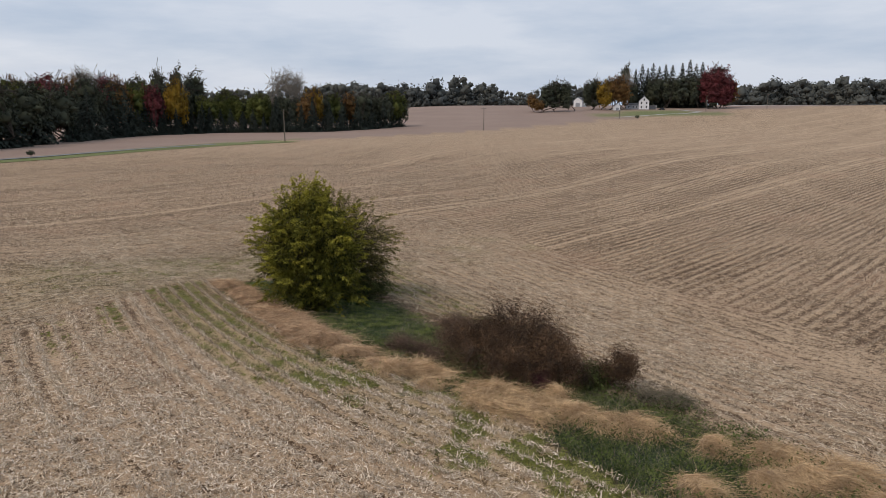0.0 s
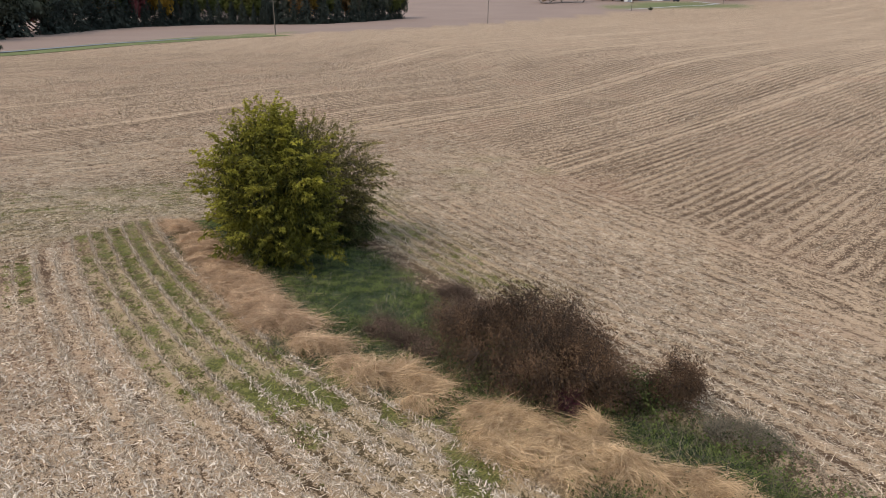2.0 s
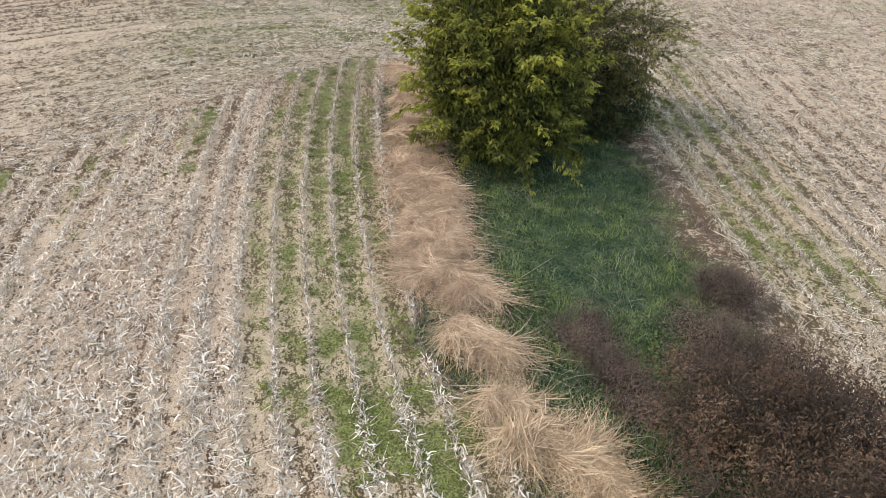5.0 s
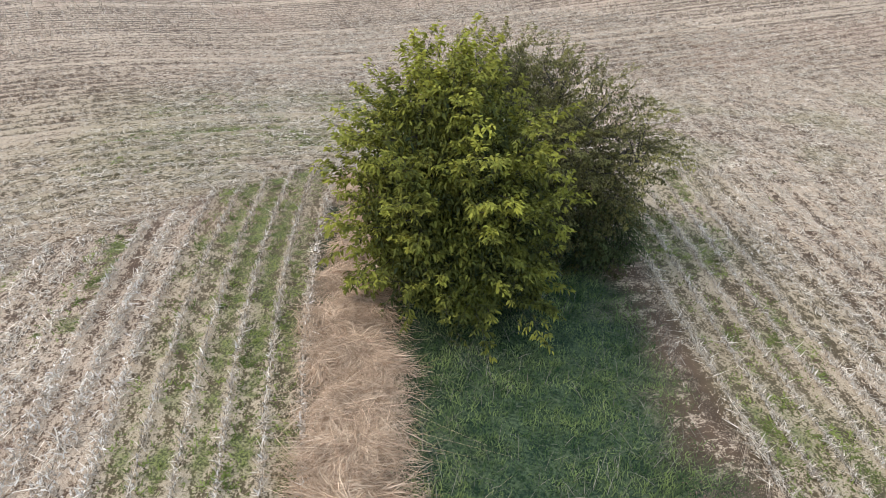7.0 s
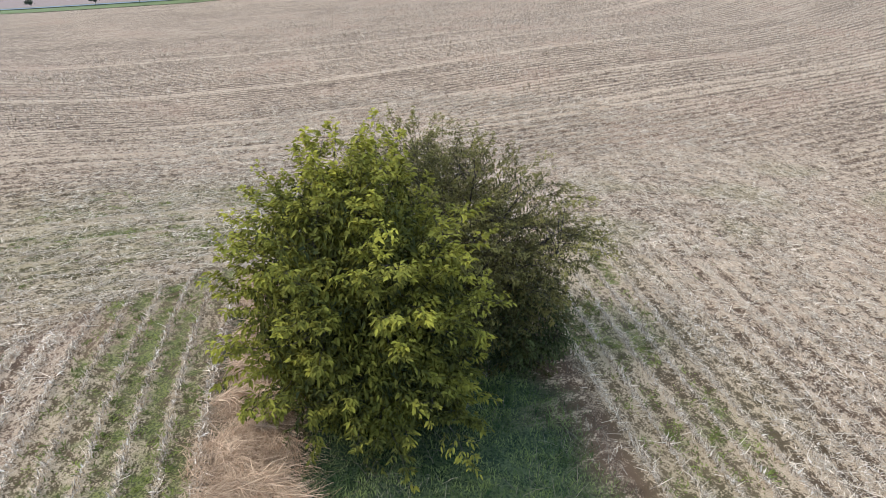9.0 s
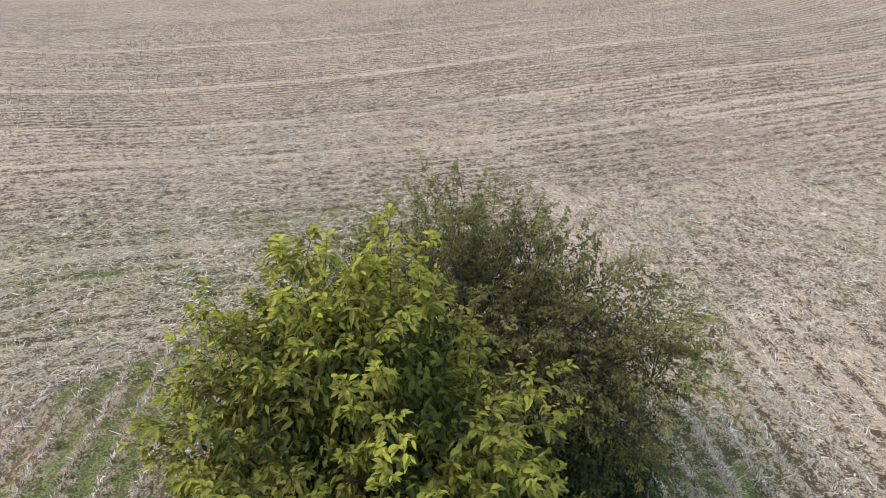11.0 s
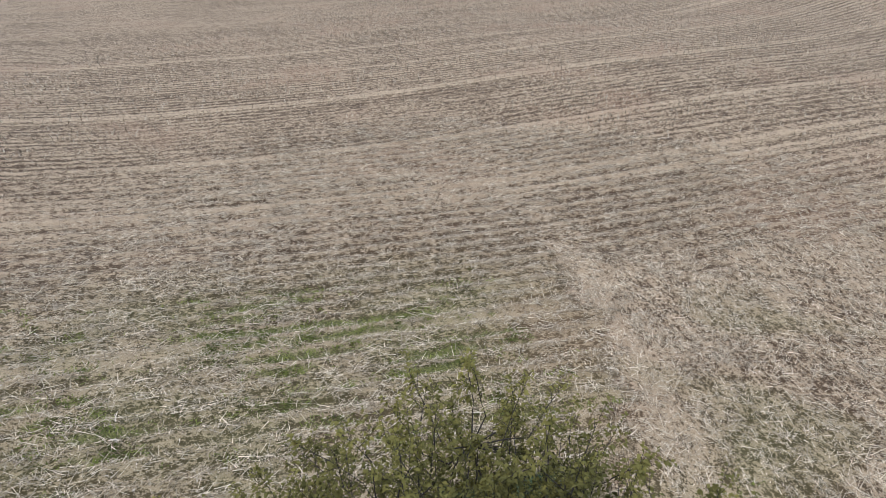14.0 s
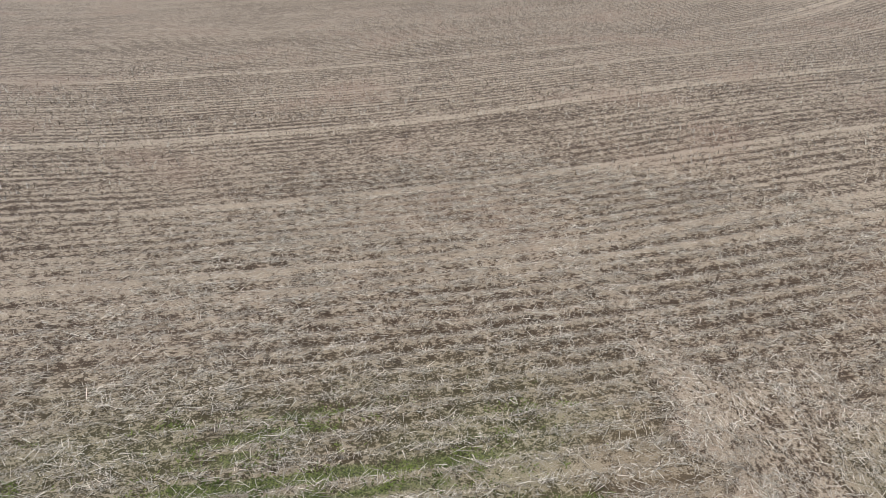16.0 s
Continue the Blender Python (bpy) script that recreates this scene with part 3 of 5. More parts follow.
def build_residue():
    rng = np.random.default_rng(5)
    # chopped stalks and leaves, loose and in tufts
    for name, mat, count, box, ln, wd, tuft, segs, label in (
        ("stalk_litter", M_RESIDUE, 800000, (-34, 14, 9, 68), (0.05, 0.4), (0.008, 0.024), 14, 1, "chopped tan corn stalks and leaves strewn over soil"),
        ("husk_litter", M_HUSK, 360000, (-24, 14, 8, 42), (0.05, 0.2), (0.014, 0.042), 8, 2, "pale corn husks and leaf shreds lying on soil"),
    ):
        tuft_share = 0.6
        lone = int(count * (1 - tuft_share))
        x, y = seen_spread(rng, count, box)
        turn = rng.normal(0, 1, count)
        lead = lone + (np.arange(count - lone) // tuft) * tuft
        lead = np.minimum(lead, count - 1)
        x[lone:], y[lone:] = x[lead] + rng.normal(0, 0.13, count - lone), y[lead] + rng.normal(0, 0.13, count - lone)
        lot = rng.random(count)
        lot[lone:] = 0.75 * lot[lead] + 0.25 * lot[lone:]
        zn = zones(x, y)
        keep = ~zn["strip"] & (zn["hay"] < 0.3)
        dens = 0.33 + 0.6 * (0.5 + 0.5 * wobble(x, y, 1.1, 2.0)) - 0.4 * zn["green"] + 0.6 * np.cos(2 * np.pi * zn["row"]) * zn["rowed"] + 0.25 * zn["lane"]
        crest = np.exp(-((zn["row"] - np.round(zn["row"])) / 0.09) ** 2)
        dens = dens * np.where(zn["in_a"], 0.85, 1.1)
        dens = (dens * (1 - 0.82 * zn["band"]) + 0.85 * crest * zn["band"]) * zn["litter"]
        if name == "husk_litter":
            dens = 0.05 + 0.72 * zn["pale"] * np.where(zn["in_a"], 1.0, 0.35) - 0.15 * zn["green"] + 0.6 * np.cos(2 * np.pi * zn["row"]) * zn["rowed"] * zn["in_a"]
            dens = (dens * (1 - 0.95 * zn["band"]) + 0.5 * crest * zn["band"]) * zn["litter"]
        keep &= lot < dens
        x, y, turn, high = x[keep], y[keep], turn[keep], (np.arange(count) >= lone)[keep]
        zn = {k: a[keep] for k, a in zn.items()}
        n = len(x)
        pull = 0.72 * zn["band"] * (np.round(zn["row"]) - zn["row"]) * np.where(zn["in_a"], ROW_A, ROW)
        x, y = x + pull * np.where(zn["in_a"], -0.785, 0.877), y + pull * np.where(zn["in_a"], -0.62, 0.48)
        ang = row_angle(zn) + turn * np.where(zn["in_a"], 0.9, np.where(zn["in_c"], 1.1, 0.65)) * (1 - 0.45 * zn["band"]) + np.pi * rng.integers(0, 2, n)
        loose = (rng.random(n) < 0.3) & (zn["band"] < 0.5)
        ang = np.where(loose, rng.uniform(0, 6.28, n), ang)
        # on the stubble rows of the green band the trash lies every way, mostly across
        ang = np.where((zn["band"] > 0.4) & (rng.random(n) < 0.75), row_angle(zn) + np.pi / 2 * rng.choice([-1, 1], n) + rng.normal(0, 0.7, n), ang)
        length = (ln[0] + (ln[1] - ln[0]) * rng.random(n) ** 2) * (1 - 0.5 * zn["band"])
        pos = np.stack([x, y, ground_z(x, y) + rng.uniform(0.005, 0.03, n) + high * rng.uniform(0, 0.09, n)], 1)
        v, q = strips(pos, heading(ang), length, rng.uniform(*wd, n), rng.normal(0.02, 0.05, n) + 0.03 * high + 0.07 * zn["band"] * rng.random(n), rng.uniform(0, 0.07, n), rng, segs, 0.55)
        tagged(new(name, mesh_of(name, v, q, mat)), label, "crop litter", kind="stuff")


def build_stubs():
    """Cut stalks standing in rows, with torn leaves."""
    rng = np.random.default_rng(6)
    for name, count, box, tall, thick, spread in (
        ("stubble_rows", 330000, (-36, 26, 8, 66), (0.05, 0.20), (0.010, 0.022), 0.04),
        ("far_stubble_rows", 260000, (-60, 75, 8, 135), (0.10, 0.26), (0.03, 0.07), 0.06),
    ):
        x, y = rng.uniform(box[0], box[1], count), rng.uniform(box[2], box[3], count)
        zn = zones(x, y)
        off = (np.round(zn["row"]) - zn["row"]) * np.where(zn["in_a"], ROW_A, ROW)
        nrm = np.where(zn["in_a"], 0, np.where(zn["in_c"], 1, 2))
        nx, ny = np.choose(nrm, [-0.785, 0.877, -0.733]), np.choose(nrm, [-0.62, 0.48, 0.68])
        keep = ~zn["strip"] & (zn["hay"] < 0.2) & (zn["bare"] < 0.5)
        if name != "stubble_rows":
            keep &= ~((x > -36) & (x < 26) & (y < 66))
        chance = zn["rowed"] * (0.62 + 0.45 * wobble(zn["row"] * 0.7, zn["along"] * 0.04, 1.0, 5.0) + 0.25 * wobble(x, y, 3.2, 6.0)) + 0.25 * zn["green"]
        keep &= rng.random(count) < np.clip(chance + 0.5 * zn["band"], 0.06, 1.0) * (1 - 0.8 * zn["lane"])
        x = (x + nx * off + rng.normal(0, spread, count))[keep]
        y = (y + ny * off + rng.normal(0, spread, count))[keep]
        n = len(x)
        lean = heading(rng.uniform(0, 6.28, n)) * rng.uniform(0.05, 1.1, (n, 1))
        h = rng.uniform(*tall, n)
        pos = np.stack([x, y, ground_z(x, y) - 0.01], 1)
        v, q = strips(pos, lean, h, rng.uniform(*thick, n), h, 0.0 * h, rng, 1)
        tagged(new(name, mesh_of(name, v, q, M_STUB)), "cut corn stalks standing in rows of stubble", "stubble", kind="stuff")


def comb_way(x, y):
    """The way the wind has laid the dead grass."""
    return -0.9 + 1.6 * float(wobble(np.array([x]), np.array([y]), 1.1, 3.0)[0]) + 1.0 * float(wobble(np.array([x]), np.array([y]), 3.0, 1.0)[0])


def build_hay():
    rng = np.random.default_rng(7)
    cols = []
    for hx, hy, r in HAY:
        for _ in range(int(66 * r * r) + 9):
            # one tussock, combed its own way
            a, d = rng.uniform(0, 6.28), r * 1.05 * math.sqrt(rng.random())
            n = int(rng.uniform(35, 100))
            size = rng.uniform(0.07, 0.2)
            x, y = hx + d * math.cos(a) + rng.normal(0, size, n), hy + d * math.sin(a) + rng.normal(0, size, n)
            lie = comb_way(hx + d * math.cos(a), hy + d * math.sin(a)) + rng.normal(0, 1.0) + rng.normal(0, rng.uniform(0.25, 1.2), n)
            fan = rng.random() < 0.4
            if fan:
                lie = lie.mean() + rng.normal(0, 0.28, n)
            length = rng.uniform(0.2, 0.62, n) * (rng.uniform(1.1, 1.7) if fan else rng.uniform(0.6, 1.2))
            tuft = rng.random() ** 2
            lift = (0.1 + 1.0 * tuft) * rng.uniform(0.4, 1.0, n)
            fall = (lift + rng.uniform(-0.1, 0.5, n)) * rng.uniform(0.5, 1.0, n)
            cols.append(np.stack([x, y, lie, length, lift, fall, np.full(n, rng.uniform(-0.05, 0.14)), np.full(n, rng.uniform(0.007, 0.015) if fan else 0.008)], 1))
    x, y, lie, length, lift, fall, up, wide = np.concatenate(cols).T
    n = len(x)
    pos = np.stack([x, y, ground_z(x, y) + rng.uniform(-0.05, 0.04, n) + up], 1)
    v, q = strips(pos, heading(lie), length, wide * rng.uniform(0.6, 1.4, n), lift * length, fall * length, rng, 2, 0.8)
    tagged(new("dead_grass", mesh_of("dead_grass", v, q, M_HAY)), "lodged tan dead grass lying in a band along the ditch", "grass", kind="stuff")


def build_grass():
    rng = np.random.default_rng(8)
    n = 780000
    x, y = rng.uniform(-14, 15, n), rng.uniform(9, 40, n)
    inner = (contour_a(x, y)[2] < -8.5) & (contour_c(x, y)[1] < 17)
    x, y = x[inner], y[inner]
    n = len(x)
    zn = zones(x, y)
    keep = zn["strip"] & (zn["hay"] < 0.45) & (rng.random(n) < np.clip(zn["grass"], 0, 1) * np.clip(0.7 + 0.4 * wobble(x, y, 0.5, 3.0), 0.35, 1) * (1 - 0.55 * smooth(25, 21.5, y)))
    x, y = x[keep], y[keep]
    n = len(x)
    tall = 0.6 + 0.4 * wobble(x, y, 1.3, 2.0) + 0.4 * smooth(28, 22, y)
    h = rng.uniform(0.04, 0.15, n) * (0.45 + tall)
    pos = np.stack([x, y, ground_z(x, y) - 0.01], 1)
    v, q = strips(pos, heading(rng.uniform(0, 6.28, n)), h * rng.uniform(0.3, 0.9, n), rng.uniform(0.010, 0.026, n), h, 0.3 * h, rng, 1)
    tagged(new("green_grass", mesh_of("green_grass", v, q, M_GRASS)), "dark green grass in the ditch under the tree", "grass", kind="stuff")
    # grey dead stems and broad weeds among the grass
    n = 90000
    x, y = rng.uniform(-13, 14, n), rng.uniform(10, 39, n)
    zn = zones(x, y)
    dry = zn["strip"] & (zn["hay"] < 0.4) & (rng.random(n) < np.clip(0.15 + 0.5 * smooth(29, 24, y) + 0.3 * wobble(x, y, 0.9, 7.0), 0, 1))
    x, y = x[dry], y[dry]
    n = len(x)
    h = rng.uniform(0.15, 0.5, n)
    pos = np.stack([x, y, ground_z(x, y)], 1)
    v, q = strips(pos, heading(rng.uniform(0, 6.28, n)), h * rng.uniform(0.3, 1.2, n), rng.uniform(0.005, 0.011, n), h, 0.4 * h, rng, 2)
    tagged(new("dry_stems", mesh_of("dry_stems", v, q, M_STEM)), "grey-tan dry weed stems standing in the ditch grass", "grass", kind="stuff")
    n = 130000
    x, y = rng.uniform(-4, 14, n), rng.uniform(9, 27, n)
    zn = zones(x, y)
    broad = zn["strip"] & (zn["hay"] < 0.35) & (rng.random(n) < np.clip(0.25 + 0.6 * wobble(x, y, 1.0, 5.0) + 0.3 * smooth(23, 20, y), 0, 1))
    x, y = x[broad], y[broad]
    n = len(x)
    pos = np.stack([x, y, ground_z(x, y) + rng.uniform(0.0, 0.4, n)], 1)
    v, q = leaves(pos, unit(rng.normal(0, 1, (n, 3)) * np.array([1, 1, 0.4])), rng.uniform(0.04, 0.095, n), rng, 0.7)
    tagged(new("broad_weeds", mesh_of("broad_weeds", v, q, M_BROAD)), "broad-leaved green weeds in the ditch by the thicket", "weeds", kind="stuff")
    # low weeds between the stubble
    n, bunch = 430000, 40
    x, y = rng.uniform(-30, 10, n), rng.uniform(10, 54, n)
    lead = (np.arange(n // 2) // bunch) * bunch
    x[:n // 2], y[:n // 2] = x[lead] + rng.normal(0, 0.11, n // 2), y[lead] + rng.normal(0, 0.11, n // 2)
    lot = rng.random(n)
    lot[:n // 2] = 0.5 * lot[lead]
    zn = zones(x, y)
    keep = ~zn["strip"] & (lot < 0.9 * smooth(0.2, 0.6, zn["green"] + 0.2 * wobble(x, y, 0.4, 9.0)))
    x, y = x[keep], y[keep]
    n = len(x)
    h = rng.uniform(0.03, 0.11, n)
    pos = np.stack([x, y, ground_z(x, y)], 1)
    v, q = strips(pos, heading(rng.uniform(0, 6.28, n)), h * rng.uniform(0.6, 1.6, n), rng.uniform(0.015, 0.045, n), h, 0.5 * h, rng, 1)
    tagged(new("field_weeds", mesh_of("field_weeds", v, q, M_WEED)), "low green weeds sprouting between stubble rows", "weeds", kind="stuff")


# ---- trees and shrubs ----
def tubes(a, b, ra, rb, sides=5):
    """Tapered tubes from points a to b. Returns verts and quads."""
    n = len(a)
    d = b - a
    d /= np.maximum(np.linalg.norm(d, axis=1, keepdims=True), 1e-6)
    ref = np.where(np.abs(d[:, 2:3]) > 0.9, np.array([[1.0, 0, 0]]), np.array([[0, 0, 1.0]]))
    s = np.cross(d, ref)
    s /= np.linalg.norm(s, axis=1, keepdims=True)
    t = np.cross(d, s)
    rings = []
    for c, r in ((a, ra), (b, rb)):
        for k in range(sides):
            g = 2 * math.pi * k / sides
            rings.append(c + (s * math.cos(g) + t * math.sin(g)) * r[:, None])
    v = np.stack(rings, 1).reshape(-1, 3)
    base = (np.arange(n) * 2 * sides)[:, None]
    q = np.concatenate([base + np.array([[k, (k + 1) % sides, sides + (k + 1) % sides, sides + k]]) for k in range(sides)], 0)
    return v, q


def leaves(pos, way, size, rng, wide=0.5, droop=0.4):
    """Leaf blades folded along the midrib: two quads each."""
    n = len(pos)
    up = rng.normal(0, 1, (n, 3)) * 0.55 + np.array([0, 0, 1.0])
    side = np.cross(way, up)
    side /= np.maximum(np.linalg.norm(side, axis=1, keepdims=True), 1e-6)
    nrm = np.cross(side, way)
    s = size[:, None]
    a = pos
    m = pos + way * s * 0.5
    e = pos + way * s - np.array([0, 0, 1.0]) * s * droop
    v = np.stack([a, m + side * s * wide * 0.5 + nrm * s * 0.08, e, m - side * s * wide * 0.5 + nrm * s * 0.08], 1).reshape(-1, 3)
    q = (np.arange(n) * 4)[:, None] + np.array([[0, 1, 2, 3]])
    return v, q


def blades(pos, way, size, rng, wide=0.5, droop=0.4):
    """Pointed oval leaves folded along the midrib: two quads each."""
    n = len(pos)
    side = np.cross(way, rng.normal(0, 1, (n, 3)) * 0.5 + np.array([0, 0, 1.0]))
    side /= np.maximum(np.linalg.norm(side, axis=1, keepdims=True), 1e-6)
    nrm, s, down = np.cross(side, way), size[:, None], np.array([0, 0, 1.0]) * size[:, None] * droop
    out = []
    for f, w in ((0, 0), (0.32, 0.5), (0.68, 0.42), (1, 0), (0.68, -0.42), (0.32, -0.5)):
        out.append(pos + way * s * f - down * f * f + side * s * wide * w + nrm * s * wide * abs(w) * 0.35)
    q = np.concatenate([(np.arange(n) * 6)[:, None] + np.array([k]) for k in ((0, 1, 2, 3), (0, 3, 4, 5))], 0)
    return np.stack(out, 1).reshape(-1, 3), q


def unit(a):
    return a / np.maximum(np.linalg.norm(a, axis=-1, keepdims=True), 1e-6)


def part(name, me, parent, label=""):
    ob = new(name, me)
    ob.parent = parent
    return tagged(ob, label)


build_residue()
build_stubs()
build_hay()
build_grass()


def thing(name, x, y, label, category, group="", turn=0.0, size=1.0, z=None):
    ob = new(name)
    ob.empty_display_size = 0.3
    ob.matrix_basis = pose(x, y, float(ground_z(np.array([x]), np.array([y]))[0]) if z is None else z, 0, 0, turn) @ Matrix.Scale(size, 4)
    return tagged(ob, label, category, group)


def lumpy(rng, n, radii, centre, low, lumps, shell=0.5, lump_r=0.38, reach=(0.45, 0.78)):
    """Tip points in the outer part of a crown made of overlapping lumps."""
    lc = unit(rng.normal(0, 1, (lumps, 3)))
    lc[:, 2] = np.where(lc[:, 2] < low, np.abs(lc[:, 2]) * 0.6, lc[:, 2])
    lc *= rng.uniform(*reach, (lumps, 1))
    pick = rng.integers(0, lumps, n)
    d = unit(rng.normal(0, 1, (n, 3)))
    r = rng.uniform(shell, 1.0, (n, 1)) * rng.uniform(0.7, 1.25, (lumps, 1))[pick] * lump_r
    p = lc[pick] + d * r
    return p * np.array(radii) + np.array(centre), unit(p + 0.5 * d)


def wood(rng, tips, base_spots, fork, thick, twig_r, limbs=9):
    """Trunks from the base to forks, limbs into the crown, twigs to the tips."""
    A, B, RA, RB = [], [], [], []
    nodes = []
    for bx, by in base_spots:
        p, r = np.array([bx, by, -0.15]), thick
        for k in range(3):
            nxt = p + np.array([rng.normal(0, 0.12), rng.normal(0, 0.12), fork / 3])
            A.append(p), B.append(nxt), RA.append(r), RB.append(r * 0.86)
            p, r = nxt, r * 0.86
        for _ in range(limbs):
            goal = tips[rng.integers(len(tips))]
            c, rr = p, r * rng.uniform(0.4, 0.65)
            steps = 4
            for k in range(steps):
                f = (k + 1) / (steps + 0.6)
                nxt = p + (goal - p) * f + np.array([rng.normal(0, 0.1), rng.normal(0, 0.1), 0.35 * math.sin(math.pi * f)]) * 0.6
                A.append(c), B.append(nxt), RA.append(rr), RB.append(rr * 0.68)
                c, rr = nxt, rr * 0.68
                nodes.append(nxt)
    nodes = np.array(nodes)
    near = np.argmin(((tips[:, None, :] - nodes[None]) ** 2).sum(-1), 1)
    start = nodes[near]
    bend = start + (tips - start) * 0.55 + rng.normal(0, 0.08, tips.shape)
    n = len(tips)
    A, B = np.concatenate([np.array(A), start, bend]), np.concatenate([np.array(B), bend, tips])
    RA = np.concatenate([RA, np.full(n, twig_r * 1.8), np.full(n, twig_r * 1.2)])
    RB = np.concatenate([RB, np.full(n, twig_r * 1.2), np.full(n, twig_r * 0.5)])
    return tubes(A, B, RA, RB, 5)


def sprays(rng, tips, out, per, twig, size, wide=0.5, droop=0.35, scatter=0.1, hang=0.25):
    """Leaves set along a short twig at each tip."""
    n = len(tips)
    idx = np.repeat(np.arange(n), per)
    w = unit(out + rng.normal(0, 0.5, out.shape) - np.array([0, 0, hang]))
    f = rng.uniform(-0.5, 1.0, len(idx))[:, None] * twig
    pos = tips[idx] + w[idx] * f + rng.normal(0, scatter, (len(idx), 3))
    way = unit(w[idx] * 0.7 + rng.normal(0, 0.6, (len(idx), 3)) - np.array([0, 0, 0.15]))
    return leaves(pos, way, rng.uniform(*size, len(idx)), rng, wide, droop)


def crown_tree(name, place, label, seed, radii, centre, tips, per, size, mat, bark=M_BARK, low=-0.5, lumps=26, fork=1.2, thick=0.12, twig=0.45, spots=((0, 0),), scatter=0.1, limbs=9, category="tree", group="", twig_r=0.008, shell=0.5, lump_r=0.38, wide=0.5, turn=0.0, reach=(0.45, 0.78)):
    rng = np.random.default_rng(seed)
    ob = thing(name, place[0], place[1], label, category, group, turn)
    tp, out = lumpy(rng, tips, radii, centre, low, lumps, shell, lump_r, reach)
    tp[:, 2] = np.maximum(tp[:, 2], 0.15)
    v, q = wood(rng, tp[::2], spots, fork, thick, twig_r, limbs)
    part("trunk", mesh_of("trunk", v, q, bark, True), ob)
    v, q = sprays(rng, tp, out, per, twig, size, wide=wide, scatter=scatter)
    part("crown", mesh_of("crown", v, q, mat), ob)
    return ob


def joined(a, b):
    return np.concatenate([a[0], b[0]]), np.concatenate([a[1], b[1] + len(a[0])])


def plume_tree(name, place, label, seed, radii, centre, count, length, twigs, per, size, mat, leaders=(), fill=0, fill_size=(0.1, 0.16), low=-0.8, reach=(0.45, 0.85), rise=0.45, gaps=0.0, fork=1.2, thick=0.12, spots=((0, 0),), limbs=12, twig_r=0.006, wide=0.42, droop=0.4, broad=True):
    """A tree whose leaves sit in plumes: an axis with side twigs, each with its row of leaves; tips are youngest, low
    and inner leaves painted dark as shaded.
    """
    rng = np.random.default_rng(seed)
    ob = thing(name, place[0], place[1], label, "tree")
    R, C = np.array(radii), np.array(centre)
    d = unit(rng.normal(0, 1, (count, 3)))
    d[:, 2] = np.where(d[:, 2] < low, -d[:, 2], d[:, 2])
    bump = wobble(2.1 * d[:, 0] + d[:, 2], 2.1 * d[:, 1] - 0.7 * d[:, 2], 0.6, seed)
    keep = bump > -1 + gaps + rng.normal(0, 0.12, count)
    d, bump = d[keep], bump[keep]
    n = len(d)
    r = rng.uniform(*reach, n) * (1 + 0.16 * bump)
    start = C + d * r[:, None] * R
    axis = unit(d * np.array([1, 1, 0.8]) + np.array([0, 0, rise]) + rng.normal(0, 0.3, (n, 3)))
    # lower boughs get less: the crown's shade put into leaf colour
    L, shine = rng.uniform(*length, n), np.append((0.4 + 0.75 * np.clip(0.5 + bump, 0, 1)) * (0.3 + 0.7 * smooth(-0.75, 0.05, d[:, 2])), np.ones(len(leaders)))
    for lx, ly, lz, ax, ay, az, ll in leaders:
        start, axis, L = np.vstack([start, [[lx, ly, lz]]]), np.vstack([axis, unit(np.array([[ax, ay, az]]))]), np.append(L, ll)
    n = len(L)
    start[:, 2] = np.maximum(start[:, 2], 0.25)
    at = lambda i, f: start[i] + axis[i] * (L[i] * f)[:, None] - np.array([0, 0, 0.22]) * (L[i] * f * f)[:, None]
    v, q = wood(rng, start, spots, fork, thick, twig_r, limbs)
    i = np.arange(n)
    stems = tubes(np.concatenate([at(i, np.zeros(n)), at(i, np.full(n, 0.5))]), np.concatenate([at(i, np.full(n, 0.5)), at(i, np.ones(n))]), np.full(2 * n, twig_r), np.full(2 * n, 0.4 * twig_r), 4)
    v, q = joined((v, q), stems)
    # side twigs, in two ranks
    i = np.repeat(i, twigs)
    f = np.tile(np.linspace(0.05, 1, twigs), n) + rng.normal(0, 0.05, len(i))
    side = unit(np.cross(axis[i], np.array([0, 0, 1.0])) + rng.normal(0, 0.35, (len(i), 3))) * np.where(np.arange(len(i)) % 2, 1, -1)[:, None]
    way = unit(axis[i] * (0.35 + 0.6 * f)[:, None] + side * (1.15 - 0.9 * f)[:, None] + np.array([0, 0, 0.12]))
    base, ln = at(i, f), L[i] * (0.5 - 0.22 * f) * rng.uniform(0.6, 1.2, len(i))
    v, q = joined((v, q), tubes(base, base + way * ln[:, None], np.full(len(i), 0.5 * twig_r), np.full(len(i), 0.2 * twig_r), 3 + 1))
    part("trunk", mesh_of("trunk", v, q, M_BARK, True), ob)
    # leaves along the side twigs
    j = np.repeat(np.arange(len(i)), per)
    g = rng.uniform(0.1, 1.05, len(j))
    m = len(j)
    pos = base[j] + way[j] * (ln[j] * g)[:, None] - np.array([0, 0, 0.15]) * (ln[j] * g * g)[:, None] + rng.normal(0, 0.018, (m, 3))
    across = unit(np.cross(way[j], np.array([0, 0, 1.0])) + 1e-4) * rng.choice([-1, 1], m)[:, None]
    lw = unit(way[j] * (0.4 + 0.5 * g)[:, None] + across * 0.65 + rng.normal(0, 0.3, (m, 3)) - np.array([0, 0, 0.2]))
    # outer and higher leaves brighter: youth and painted light together
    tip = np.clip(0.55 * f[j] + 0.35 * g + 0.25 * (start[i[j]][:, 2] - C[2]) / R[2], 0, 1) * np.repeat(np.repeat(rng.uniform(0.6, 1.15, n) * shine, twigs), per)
    sz = rng.uniform(*size, m)
